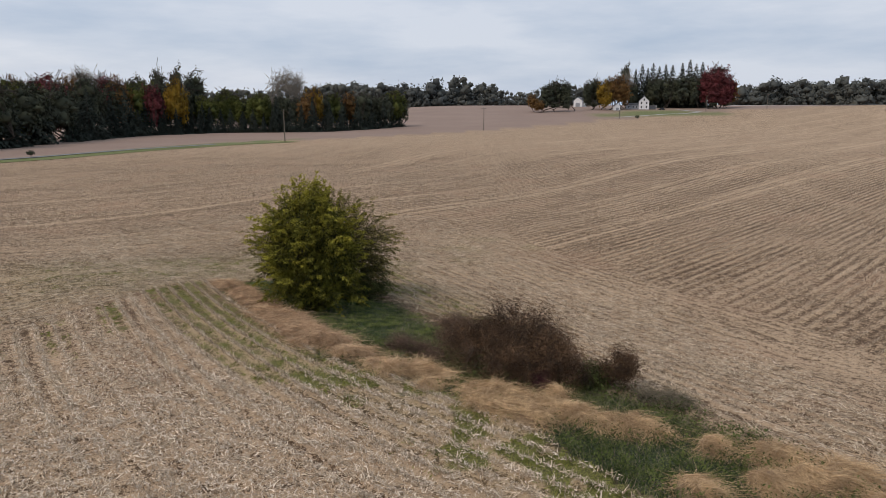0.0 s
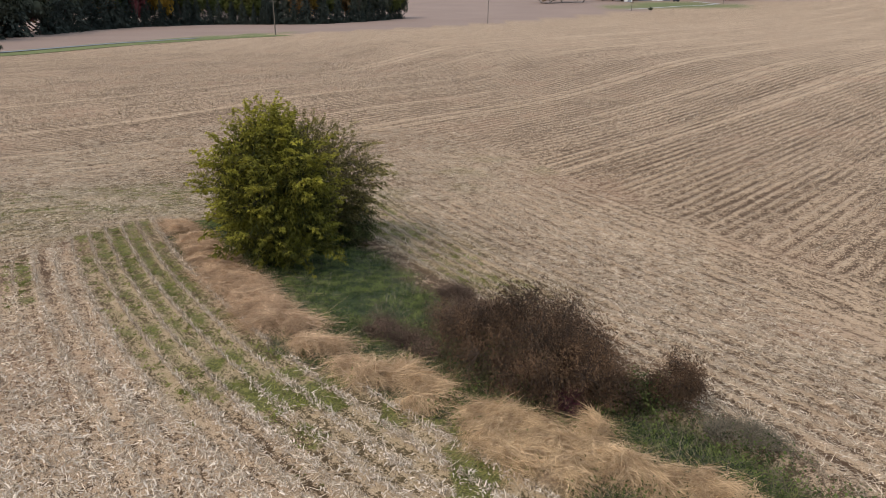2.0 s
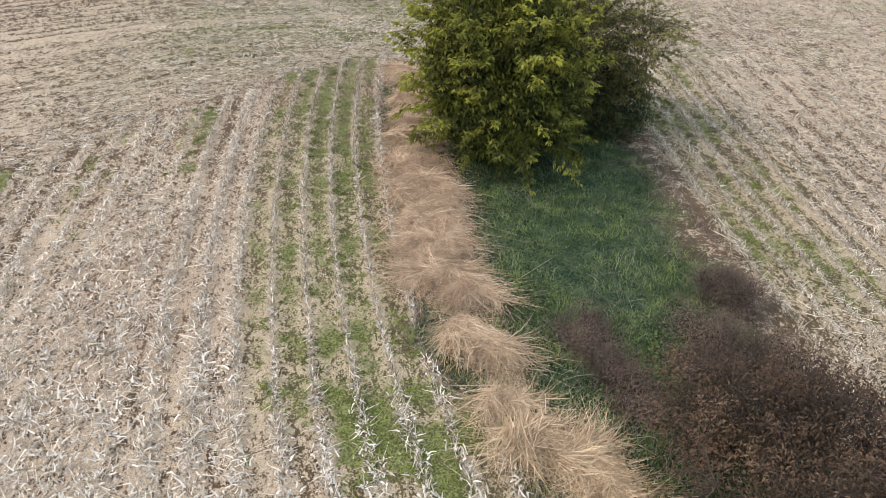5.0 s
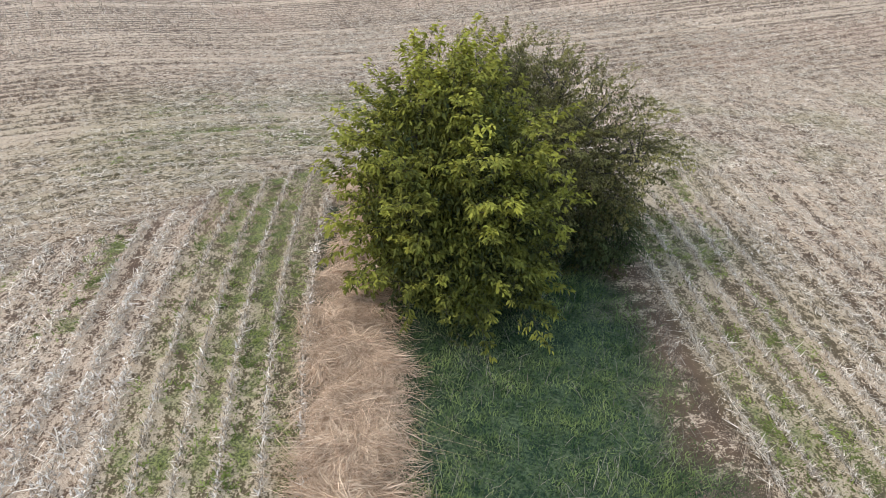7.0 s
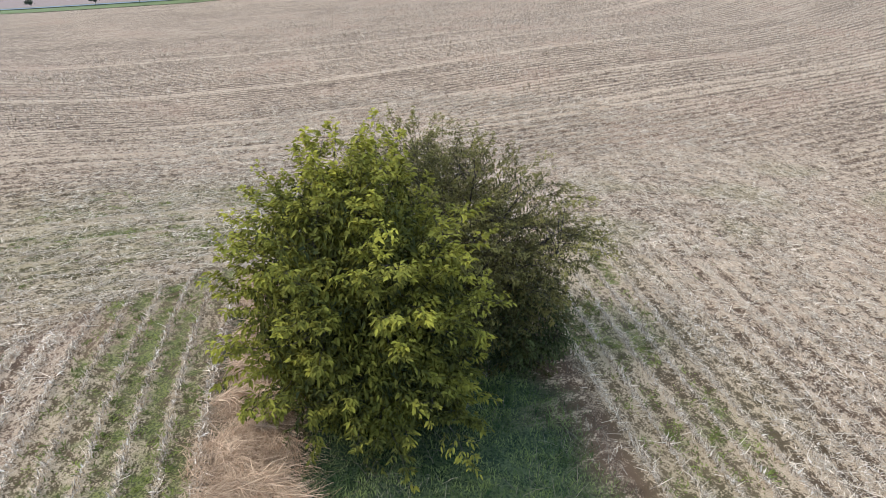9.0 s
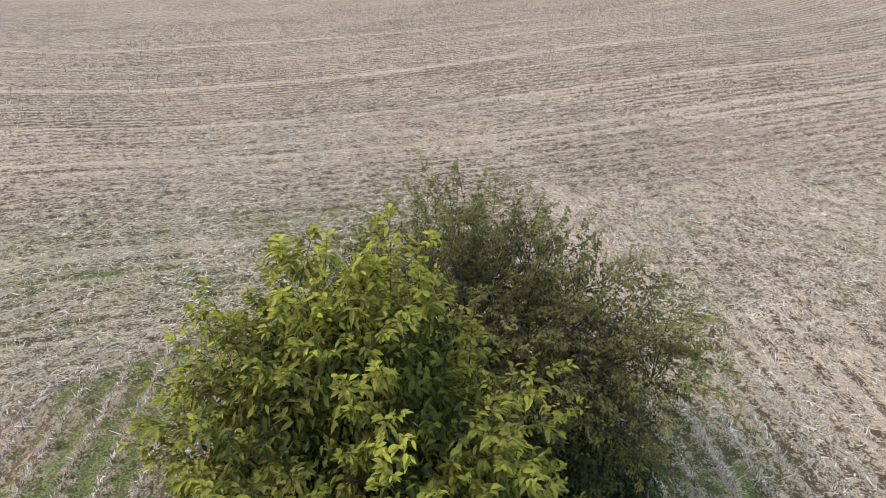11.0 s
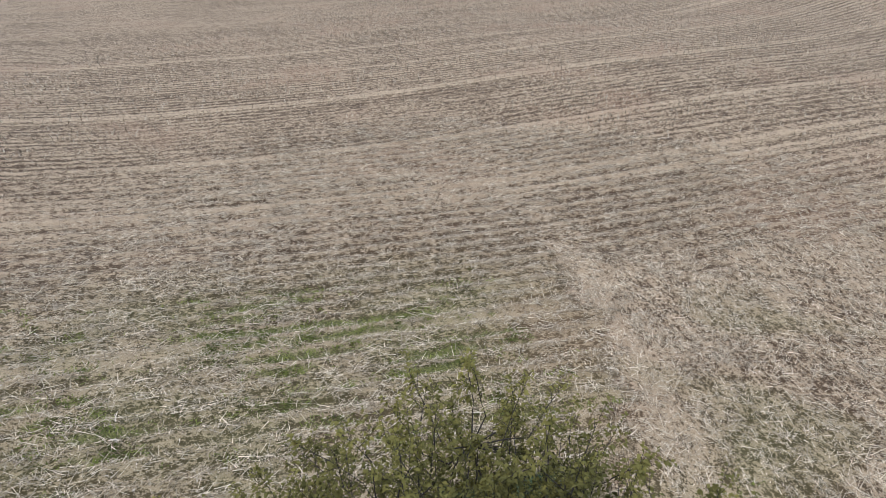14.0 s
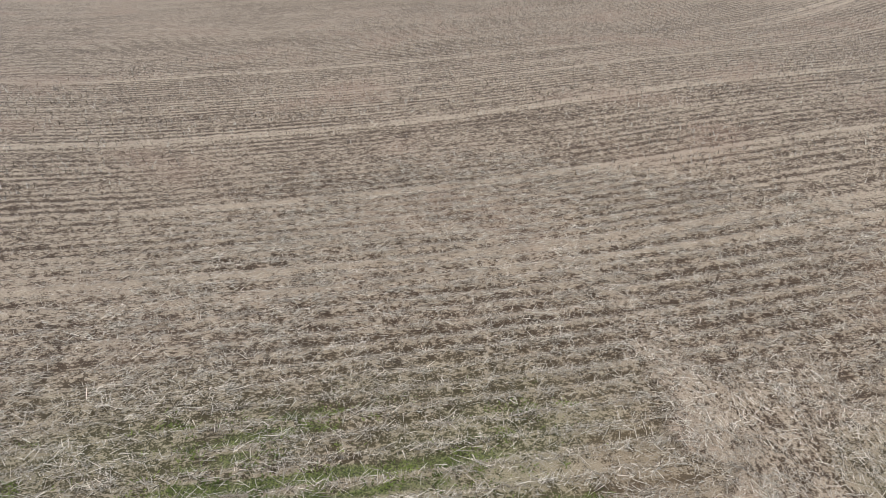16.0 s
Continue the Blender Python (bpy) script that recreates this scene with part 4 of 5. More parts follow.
    if fill:
        e = unit(rng.normal(0, 1, (fill, 3))) * (rng.random((fill, 1)) ** 0.5 * 0.8)
        e[:fill // 3, 2] = -np.abs(e[:fill // 3, 2])
        e[:, 2] = np.maximum(e[:, 2], low)
        pos, lw = np.vstack([pos, C + e * R]), np.vstack([lw, unit(rng.normal(0, 1, (fill, 3)) - np.array([0, 0, 0.4]))])
        # inner fill takes the darkest leaf colour, as shade inside the crown
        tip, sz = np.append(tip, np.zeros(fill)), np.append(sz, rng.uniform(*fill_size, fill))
    pos[:, 2] = np.maximum(pos[:, 2], 0.12)
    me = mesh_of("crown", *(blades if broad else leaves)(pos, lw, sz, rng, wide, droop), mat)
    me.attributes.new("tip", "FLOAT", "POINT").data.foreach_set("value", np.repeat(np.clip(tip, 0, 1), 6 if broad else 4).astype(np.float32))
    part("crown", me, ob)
    return ob


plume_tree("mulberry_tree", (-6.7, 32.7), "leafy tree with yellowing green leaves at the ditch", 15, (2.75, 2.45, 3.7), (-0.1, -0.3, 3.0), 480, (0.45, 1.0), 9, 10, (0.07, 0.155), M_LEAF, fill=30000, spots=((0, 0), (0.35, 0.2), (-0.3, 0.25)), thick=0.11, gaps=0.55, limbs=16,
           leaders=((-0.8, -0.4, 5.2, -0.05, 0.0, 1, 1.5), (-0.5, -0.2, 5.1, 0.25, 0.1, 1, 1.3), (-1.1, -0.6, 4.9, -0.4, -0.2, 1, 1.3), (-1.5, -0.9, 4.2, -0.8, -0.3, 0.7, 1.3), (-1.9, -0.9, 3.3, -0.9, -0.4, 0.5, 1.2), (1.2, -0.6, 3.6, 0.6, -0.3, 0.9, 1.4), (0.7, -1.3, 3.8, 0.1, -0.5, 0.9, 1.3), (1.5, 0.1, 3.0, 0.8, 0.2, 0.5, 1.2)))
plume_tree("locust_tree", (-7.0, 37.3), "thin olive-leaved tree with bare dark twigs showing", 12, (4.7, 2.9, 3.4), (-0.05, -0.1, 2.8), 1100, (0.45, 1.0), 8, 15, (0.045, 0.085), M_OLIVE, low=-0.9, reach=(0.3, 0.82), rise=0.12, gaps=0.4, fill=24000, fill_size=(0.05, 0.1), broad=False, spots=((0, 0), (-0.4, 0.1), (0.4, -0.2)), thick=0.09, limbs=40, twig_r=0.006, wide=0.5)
crown_tree("understory_shrub", (-4.4, 36.8), "dark green leafy shrub growing under the thin tree", 23, (1.05, 1.0, 1.35), (0, 0, 1.1), 300, 24, (0.05, 0.11), M_UNDER, low=-0.8, lumps=22, fork=0.4, thick=0.03, limbs=12, twig=0.3, category="shrub", scatter=0.12, twig_r=0.004)


def thicket(name, place, label, seed, radii, lift, tips, per, size, mat, canes, cane_len, spots, turn=0.0, lumps=30, lump_r=0.32, cane_mat=None, wide=0.3):
    """A shrub of dense fine twigs, with canes that stand out of it and few small leaves."""
    rng = np.random.default_rng(seed)
    ob = thing(name, place[0], place[1], label, "shrub", turn=turn)
    tp, out = lumpy(rng, tips, radii, (0, 0, lift), -0.1, lumps, 0.4, lump_r)
    tp[:, 2] = np.maximum(tp[:, 2], 0.12)
    v, q = wood(rng, tp, spots, 0.3, 0.025, 0.005, 14)
    k = rng.integers(0, tips, canes)
    a, w, ln = tp[k] - out[k] * 0.25, unit(out[k] * 0.7 + rng.normal(0, 0.35, (canes, 3)) + np.array([0, 0, 0.75])), rng.uniform(*cane_len, canes)[:, None]
    mid = a + w * ln * 0.55
    end = mid + unit(w + rng.normal(0, 0.4, (canes, 3)) - np.array([0, 0, 0.25])) * ln * 0.5
    fine = tubes(np.concatenate([a, mid]), np.concatenate([mid, end]), np.append(np.full(canes, 0.006), np.full(canes, 0.004)), np.append(np.full(canes, 0.004), np.full(canes, 0.0015)), 4)
    v, q = joined((v, q), fine)
    part("wood", mesh_of("wood", v, q, cane_mat or M_CANE, True), ob)
    lead, ow = np.vstack([tp, mid, end]), np.vstack([out, w, w])
    v, q = sprays(rng, lead, unit(ow + np.array([0, 0, 0.6])), per, 0.3, size, wide=wide, scatter=0.11, hang=0.0)
    part("foliage", mesh_of("foliage", v, q, mat), ob)
    return ob


thicket("bramble_thicket", (2.2, 23.0), "dense dark brown bramble thicket with sparse leaves", 13, (3.5, 2.3, 2.5), 0.5, 2100, 12, (0.04, 0.10), M_BRAMBLE, 1700, (0.25, 0.7), ((-2, 0.4), (-1, 0.2), (0, 0), (1, -0.2), (2, -0.4), (2.6, 0.3)), -42, 40)
thicket("bramble_bush", (5.8, 21.5), "small dark brown bush at the thicket's end", 14, (1.05, 0.85, 1.25), 0.3, 330, 13, (0.04, 0.09), M_BRAMBLE, 260, (0.2, 0.5), ((0, 0), (0.3, 0.1)), 0, 12)
thicket("bramble_bush", (0.3, 28.2), "low reddish-brown bush at the field edge", 16, (0.9, 0.8, 0.7), 0.25, 240, 20, (0.025, 0.06), M_BRUSH, 200, (0.2, 0.5), ((0, 0), (0.3, 0.1)), 0, 14)
thicket("bramble_bush", (0.6, 26.3), "low grey-brown scrub behind the thicket", 17, (1.7, 1.3, 0.75), 0.15, 480, 18, (0.025, 0.06), M_BRUSH, 420, (0.25, 0.6), ((0, 0), (0.8, 0.2), (-0.8, 0)), 0, 22)
thicket("bramble_bush", (-2.0, 25.5), "grey-brown dead weeds among ditch grass", 18, (1.1, 0.7, 0.5), 0.1, 200, 12, (0.025, 0.055), M_BRUSH, 260, (0.2, 0.5), ((0, 0), (0.4, 0.1)), -40, 10)
thicket("bramble_bush", (-0.9, 24.5), "grey-brown dead weeds beside the thicket", 20, (1.1, 0.7, 0.55), 0.1, 200, 12, (0.025, 0.055), M_BRUSH, 280, (0.2, 0.5), ((0, 0), (0.4, 0.1)), -40, 10)
thicket("plum_bush", (3.0, 20.9), "small purple-red leafed shrub in the dead grass", 19, (0.45, 0.4, 0.6), 0.2, 90, 16, (0.03, 0.06), M_PLUM, 40, (0.15, 0.3), ((0, 0),), 0, 8)
thicket("weed_clump", (5.0, 21.6), "leafy dark green weeds beside the thicket", 22, (0.75, 0.6, 0.8), 0.15, 150, 14, (0.05, 0.1), M_BROAD, 60, (0.1, 0.3), ((0, 0), (0.2, 0.1)), 0, 10, wide=0.6)
thicket("dead_weeds", (6.9, 20.1), "tangle of grey dead weed stems in the ditch", 21, (1.3, 0.6, 0.5), 0.1, 260, 4, (0.02, 0.05), M_STEM, 620, (0.2, 0.55), ((0, 0), (0.6, 0.1), (-0.6, 0)), -25, 14, cane_mat=M_STEM)


# ---- the distance: woods, farm, poles ----
EYE_X, EYE_Y, EYE_Z = 0.0, -0.84, 9.46


def bearing(brg, depth):
    """Plan place at a bearing (given as in the first view) and a distance ahead of the start."""
    brg = 502 + (brg - 497) * 0.9785
    return depth * ((brg - 784) / 1219 - 0.01), EYE_Y + depth


def height_for(brg, depth, top):
    """How tall a thing there must be to reach the given line of the first view."""
    x, y = bearing(brg, depth)
    return EYE_Z + (187 - top) / 1219 * depth - float(land(np.array([x]), np.array([y]))[0])


def rough_ball():
    """A small ball of quads, the core of one leafy clump."""
    bm = bmesh.new()
    bmesh.ops.create_cube(bm, size=1.0)
    bmesh.ops.subdivide_edges(bm, edges=bm.edges[:], cuts=1, use_grid_fill=True)
    v = unit(np.array([w.co[:] for w in bm.verts]))
    bm.verts.index_update()
    q = np.array([[w.index for w in f.verts] for f in bm.faces])
    bm.free()
    return v, q


BALL = rough_ball()


def clumps(centre, radius, rng, flat=0.8, rough=0.3):
    """Uneven leafy clumps round the given centres, as verts and quads."""
    n, (bv, bq) = len(centre), BALL
    jit = 1 + rng.normal(0, rough, (n, len(bv), 1))
    v = bv[None] * jit * np.array([1, 1, flat]) * radius[:, None, None] + centre[:, None, :]
    q = bq[None] + (np.arange(n) * len(bv))[:, None, None]
    return v.reshape(-1, 3), q.reshape(-1, 4)


def far_broadleaf(name, seed, mat, label, n=430, per=7, low=-0.9, radii=(0.3, 0.3, 0.46), mid=0.52, size=(0.021, 0.048)):
    """A broad tree one unit tall."""
    rng = np.random.default_rng(seed)
    ob = tagged(new(name), label, "tree")
    tp, out = lumpy(rng, n, radii, (0, 0, mid), low, 48, 0.25, 0.34)
    tp[:, 2] = np.clip(tp[:, 2], 0.05, 1.0)
    v, q = wood(rng, tp[np.argsort(-tp[:, 2])[:60]], ((0, 0),), 0.3, 0.018, 0.0025, 6)
    part("trunk", mesh_of("trunk", v, q, M_BARK, True), ob)
    core = (tp[:30] - np.array([0, 0, mid])) * 0.66 + np.array([0, 0, mid - 0.02])
    v, q = joined(clumps(core, rng.uniform(0.06, 0.12, len(core)), rng), sprays(rng, tp, out, per, 0.016, size, wide=0.85, scatter=0.019, hang=0.1))
    part("crown", mesh_of("crown", v, q, mat), ob)
    return ob


def far_conifer(name, seed, label, slim=0.22, mat=None, base=0.0):
    """A spruce one unit tall: whorls of drooping boughs."""
    rng = np.random.default_rng(seed)
    ob = tagged(new(name), label, "tree")
    n = 2000
    f = rng.random(n) ** 1.2
    f = 0.75 * f + 0.25 * np.round(f * 13) / 13 + rng.normal(0, 0.012, n)
    z = base + (1 - base) * np.clip(f, 0, 0.99)
    a = rng.uniform(0, 6.28, n)
    reach = slim * (1 - np.clip(f, 0, 0.99)) ** 0.9 * rng.uniform(0.1, 1.0, n) * (1 + 0.35 * np.sin(5 * a + 23 * f) + 0.3 * np.sin(2 * a - 31 * f))
    pos = np.stack([reach * np.cos(a), reach * np.sin(a), z - 0.25 * reach], 1)
    way = unit(np.stack([np.cos(a), np.sin(a), rng.normal(-0.35, 0.2, n)], 1))
    v, q = leaves(pos, way, rng.uniform(0.03, 0.07, n) * (1.25 - 1.0 * z), rng, 0.6, 0.3)
    v2, q2 = tubes(np.array([[0, 0, -0.02]]), np.array([[0, 0, 0.98]]), np.array([0.014]), np.array([0.001]), 6)
    part("trunk", mesh_of("trunk", v2, q2, M_BARK, True), ob)
    part("crown", mesh_of("crown", v, q, mat or M_FIR), ob)
    return ob


def far_bare(name, seed, label):
    """A leafless tree one unit tall."""
    rng = np.random.default_rng(seed)
    ob = tagged(new(name), label, "tree")
    tp, out = lumpy(rng, 330, (0.26, 0.26, 0.34), (0, 0, 0.63), -0.4, 24, 0.4, 0.4)
    v, q = wood(rng, tp, ((0, 0),), 0.3, 0.02, 0.0013, 14)
    part("trunk", mesh_of("trunk", v, q, M_TWIG, True), ob)
    v, q = sprays(rng, tp, out, 3, 0.03, (0.01, 0.03), wide=0.12, scatter=0.01)
    part("crown", mesh_of("crown", v, q, M_TWIG), ob)
    return ob


KINDS = {
    "dark": [far_broadleaf("shade_tree", 31, M_DARK, "dark green broadleaf tree at the wood's edge"), far_broadleaf("shade_tree", 32, M_DARK, "dark green broadleaf tree at the wood's edge", radii=(0.26, 0.28, 0.48))],
    "green": [far_broadleaf("ash_tree", 33, M_GREEN, "yellow-green tree turning in autumn", radii=(0.33, 0.33, 0.47))],
    "red": [far_broadleaf("red_maple", 34, M_RED, "dark red autumn maple in full leaf", radii=(0.36, 0.36, 0.47))],
    "gold": [far_broadleaf("golden_maple", 35, M_GOLD, "golden yellow autumn maple in leaf", radii=(0.36, 0.36, 0.47))],
    "rust": [far_broadleaf("rusty_maple", 36, M_RUST, "orange-brown autumn maple in thinning leaf", radii=(0.36, 0.36, 0.47))],
    "fir": [far_conifer("spruce_tree", 37, "dark green spruce tree with drooping boughs"), far_conifer("spruce_tree", 38, "broad dark green spruce tree with drooping boughs", 0.27), far_conifer("spruce_tree", 39, "slim dark green spruce tree with pointed top", 0.17)],
    "bare": [far_bare("bare_tree", 40, "tall pale leafless tree above the wood")],
    "scrub": [far_broadleaf("roadside_bush", 41, M_DARK, "dark green bush beside the road", 160, 5, -0.2, (0.5, 0.5, 0.5), 0.45, (0.03, 0.07))],
}
FIRST = set()


def plant(kind, x, y, tall, rng, group="", wide=1.0):
    ob = KINDS[kind][rng.integers(len(KINDS[kind]))]
    if kind not in ("fir", "scrub"):
        tall, wide = tall * 1.1, wide / 1.1
    z = float(land(np.array([x]), np.array([y]))[0])
    m = pose(x, y, z - 0.05, 0, 0, rng.uniform(0, 360)) @ Matrix.Diagonal((tall * wide, tall * wide, tall, 1))
    if ob.name in FIRST:
        ob = copy_thing(ob, m @ Matrix.Diagonal((1 / ob.scale[0], 1 / ob.scale[1], 1 / ob.scale[2], 1)))
    else:
        FIRST.add(ob.name)
        ob.matrix_basis = m
    if group:
        ob["group"] = group
    return ob


def build_woods():
    rng = np.random.default_rng(21)
    line_brg, line_d = (-300, -120, 0, 130, 250, 400, 560, 650, 722), (150, 168, 190, 227, 270, 298, 302, 325, 358)
    # bearing from, to, kind, top line, extra depth
    belts = [(-290, 75, "dark", 150, 3), (-250, 60, "fir", 160, 0), (60, 130, "dark", 158, 2), (120, 250, "fir", 165, 0), (120, 250, "dark", 150, 14), (230, 370, "fir", 190, 0), (250, 350, "dark", 160, 16),
             (365, 470, "green", 172, 8), (370, 500, "fir", 192, 0), (430, 500, "dark", 176, 10), (490, 700, "fir", 178, 0), (140, 715, "fir", 205, -2), (500, 700, "dark", 176, 12), (-280, 60, "green", 147, 14)]
    for a, b, kind, top, extra in belts:
        brg = a
        while brg < b:
            d = float(np.interp(brg, line_brg, line_d)) + extra + rng.uniform(0, 4)
            x, y = bearing(brg, d)
            tall = max(height_for(brg, d, top - (7 if brg < 380 else 0) + rng.uniform(-8, 10)), 5)
            plant(kind, x, y, tall, rng, "trees of the wood", 1.25 if kind == "fir" else 1.05)
            brg += rng.uniform(0.75, 1.1) * 0.48 * tall * 1219 / d
    for brg, top, kind, extra, wide in ((75, 133, "red", 18, 1.0), (28, 135, "rust", 20, 0.8), (105, 136, "rust", 22, 0.8), (130, 138, "rust", 22, 0.7), (155, 137, "dark", 10, 0.8), (185, 133, "red", 22, 1.0), (212, 135, "rust", 12, 0.7), (145, 116, "bare", 30, 0.9),
                                       (236, 145, "green", 10, 0.9), (270, 150, "red", 3, 0.7), (311, 143, "gold", 4, 0.75), (283, 120, "dark", 25, 0.5), (313, 126, "dark", 30, 0.55), (345, 134, "dark", 18, 0.8),
                                       (506, 122, "bare", 30, 0.95), (530, 128, "bare", 34, 0.7), (460, 163, "green", 6, 1.1), (556, 158, "gold", 10, 0.8), (545, 162, "rust", 8, 0.9), (590, 164, "green", 12, 0.9), (620, 163, "rust", 14, 0.8), (640, 166, "dark", 8, 1.0), (700, 160, "green", 4, 1.1), (680, 165, "dark", 6, 1.1), (712, 172, "dark", 1, 1.0), (400, 158, "green", 14, 1.0), (20, 140, "green", 12, 0.8), (258, 140, "green", 16, 0.8)):
        d = float(np.interp(brg, line_brg, line_d)) + extra
        x, y = bearing(brg, d)
        plant(kind, x, y, height_for(brg, d, top), rng, "trees of the wood", wide)
    # farm trees
    for brg, top, kind, d, wide in ((945, 168, "rust", 496, 1.2), (968, 150, "dark", 500, 1.0), (985, 143, "dark", 505, 1.0), (1002, 148, "dark", 502, 0.9), (955, 178, "rust", 490, 1.6), (1040, 148, "dark", 530, 0.8), (1055, 139, "dark", 535, 0.8), (1070, 146, "gold", 520, 0.9), (1082, 138, "rust", 522, 1.0), (1098, 136, "rust", 520, 1.0), (1075, 160, "gold", 512, 0.9), (1104, 122, "dark", 545, 0.6), (1108, 128, "bare", 540, 0.7),
                                   (1123, 126, "fir", 545, 1), (1134, 117, "fir", 550, 1), (1144, 124, "fir", 552, 1), (1153, 116, "fir", 550, 1), (1164, 121, "fir", 548, 1), (1175, 118, "fir", 545, 1), (1187, 119, "fir", 548, 1), (1204, 116, "fir", 542, 1), (1217, 110, "fir", 545, 1), (1228, 117, "fir", 545, 1), (1239, 114, "fir", 545, 1), (1158, 140, "dark", 540, 1.2), (1185, 143, "dark", 535, 1.3), (1205, 140, "dark", 530, 1.3), (1228, 140, "dark", 528, 1.2), (1265, 121, "red", 522, 1.15), (1268, 150, "red", 516, 1.5), (1250, 130, "red", 525, 0.9), (1282, 138, "red", 524, 0.9), (1292, 143, "rust", 530, 0.8), (1120, 150, "dark", 540, 0.9)):
        x, y = bearing(brg, d)
        plant(kind, x, y, height_for(brg, d, top), rng, "trees round the farm", wide * (1.15 if kind == "fir" else 1.0))
    for brg, top, d, wide in ((962, 178, 494, 1.2), (984, 176, 497, 1.3), (1003, 180, 496, 1.1), (1052, 178, 522, 1.2), (1262, 178, 514, 1.3), (1284, 180, 514, 1.2)):
        x, y = bearing(brg, d)
        plant("scrub", x, y, max(height_for(brg, d, top), 2.5), rng, "bushes round the farm", wide)
    for x, y, t in ((-93, 152, 2.2), (-113, 127, 2.4), (-106, 131, 2.8), (-97, 136, 2.2), (-124, 122, 2.0), (107, 401, 3.2)):
        plant("scrub", x, y, t, rng, "roadside bushes", 1.1)


build_woods()


def build_far_belt(name, spans, label, seed):
    """Distant woodland, too far to count: many clumps in uneven mounds."""
    rng = np.random.default_rng(seed)
    P, S = [], []
    for a, b, d0, d1, top, rough in spans:
        brg = a
        while brg < b:
            d = rng.uniform(d0, d1)
            x, y = bearing(brg, d)
            z = float(land(np.array([x]), np.array([y]))[0])
            tall = EYE_Z + (187 - top + rng.normal(0, rough)) / 1219 * d - z
            tall = max(tall, 4)
            n = 24
            k = rng.uniform(-1, 1, (n, 3)) * np.array([0.34 * tall, 0.3 * tall, 0.42 * tall])
            k[:10, 2] = rng.uniform(-0.5, -0.28, 10) * tall
            k[:, :2] *= (1 - 0.45 * np.clip(k[:, 2:] / (0.42 * tall), 0, 1))
            P.append(k + np.array([x, y, z + 0.5 * tall]))
            S.append(rng.uniform(0.10, 0.17, n) * tall)
            brg += rng.uniform(0.32, 0.55) * 0.5 * tall * 1219 / d
    P, S = np.concatenate(P), np.concatenate(S)
    leaf = np.repeat(np.arange(len(P)), 10)
    way = unit(rng.normal(0, 1, (len(leaf), 3)) + np.array([0, 0, 0.4]))
    v, q = joined(clumps(P[::2], 0.95 * S[::2], rng, 0.9, 0.35), leaves(P[leaf] + unit(rng.normal(0, 1, way.shape)) * S[leaf, None] * rng.uniform(0.5, 1.35, (len(leaf), 1)), way, S[leaf] * rng.uniform(0.4, 0.8, len(leaf)), rng, 0.9))
    tagged(new(name, mesh_of(name, v, q, M_HAZED_WOOD)), label, "woodland", kind="stuff")


build_far_belt("distant_woods", [(360, 760, 720, 800, 160, 4), (560, 880, 700, 780, 158, 5), (600, 770, 690, 740, 152, 4), (765, 785, 700, 720, 140, 2), (815, 835, 700, 720, 138, 2), (800, 880, 720, 800, 156, 4), (870, 1060, 1300, 1500, 166, 3), (1000, 1050, 640, 690, 158, 3)], "woodland on the horizon, tinted blue-green with painted haze", 51)
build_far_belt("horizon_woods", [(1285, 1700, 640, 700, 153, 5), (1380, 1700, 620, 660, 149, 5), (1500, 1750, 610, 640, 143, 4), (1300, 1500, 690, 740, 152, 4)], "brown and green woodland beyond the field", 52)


# ---- built things ----
def box_bm(bm, lo, hi):
    m = bmesh.ops.create_cube(bm, size=1)["verts"]
    for vert in m:
        vert.co = Vector([lo[k] + (vert.co[k] + 0.5) * (hi[k] - lo[k]) for k in range(3)])


def bm_part(name, boxes, mat, parent, label="", bevel=0.0):
    bm = bmesh.new()
    for lo, hi in boxes:
        box_bm(bm, lo, hi)
    if bevel:
        bmesh.ops.bevel(bm, geom=bm.edges[:], offset=bevel, segments=1, affect="EDGES")
    me = bpy.data.meshes.new(name)
    bm.to_mesh(me)
    bm.free()
    me.materials.append(mat)
    return part(name, me, parent, label)


def gable_shell(name, w, l, wall, ridge, mat, parent):
    """Walls with gables at both ends, as one closed body."""
    pts = [(-w / 2, 0), (w / 2, 0), (w / 2, wall), (0, ridge), (-w / 2, wall)]
    verts = np.array([(x, -l / 2, z) for x, z in pts] + [(x, l / 2, z) for x, z in pts])
    me = bpy.data.meshes.new(name)
    faces = [(0, 1, 2, 3, 4), (9, 8, 7, 6, 5)] + [(k, 5 + k, 5 + (k + 1) % 5, (k + 1) % 5) for k in range(5)]
    me.from_pydata([tuple(v) for v in verts], [], faces)
    me.materials.append(mat)
    return part(name, me, parent)


def gable_roof(w, l, wall, ridge, parent, over=0.4, thick=0.18):
    """Two roof slopes with overhang and thickness."""
    s = (ridge - wall) / (w / 2)
    for side in (-1, 1):
        e, zt = side * (w / 2 + over), wall - s * over
        prof = [(0, ridge + 0.02), (e, zt + 0.02), (e, zt + thick), (0, ridge + thick + 0.04)]
        verts = [(x, y, z) for y in (-l / 2 - over, l / 2 + over) for x, z in prof]
        me = bpy.data.meshes.new("roof")
        me.from_pydata(verts, [], [(0, 1, 2, 3), (7, 6, 5, 4), (0, 4, 5, 1), (1, 5, 6, 2), (2, 6, 7, 3), (3, 7, 4, 0)])
        me.materials.append(M_ROOF)
        part("roof", me, parent, "grey shingle roof slope")


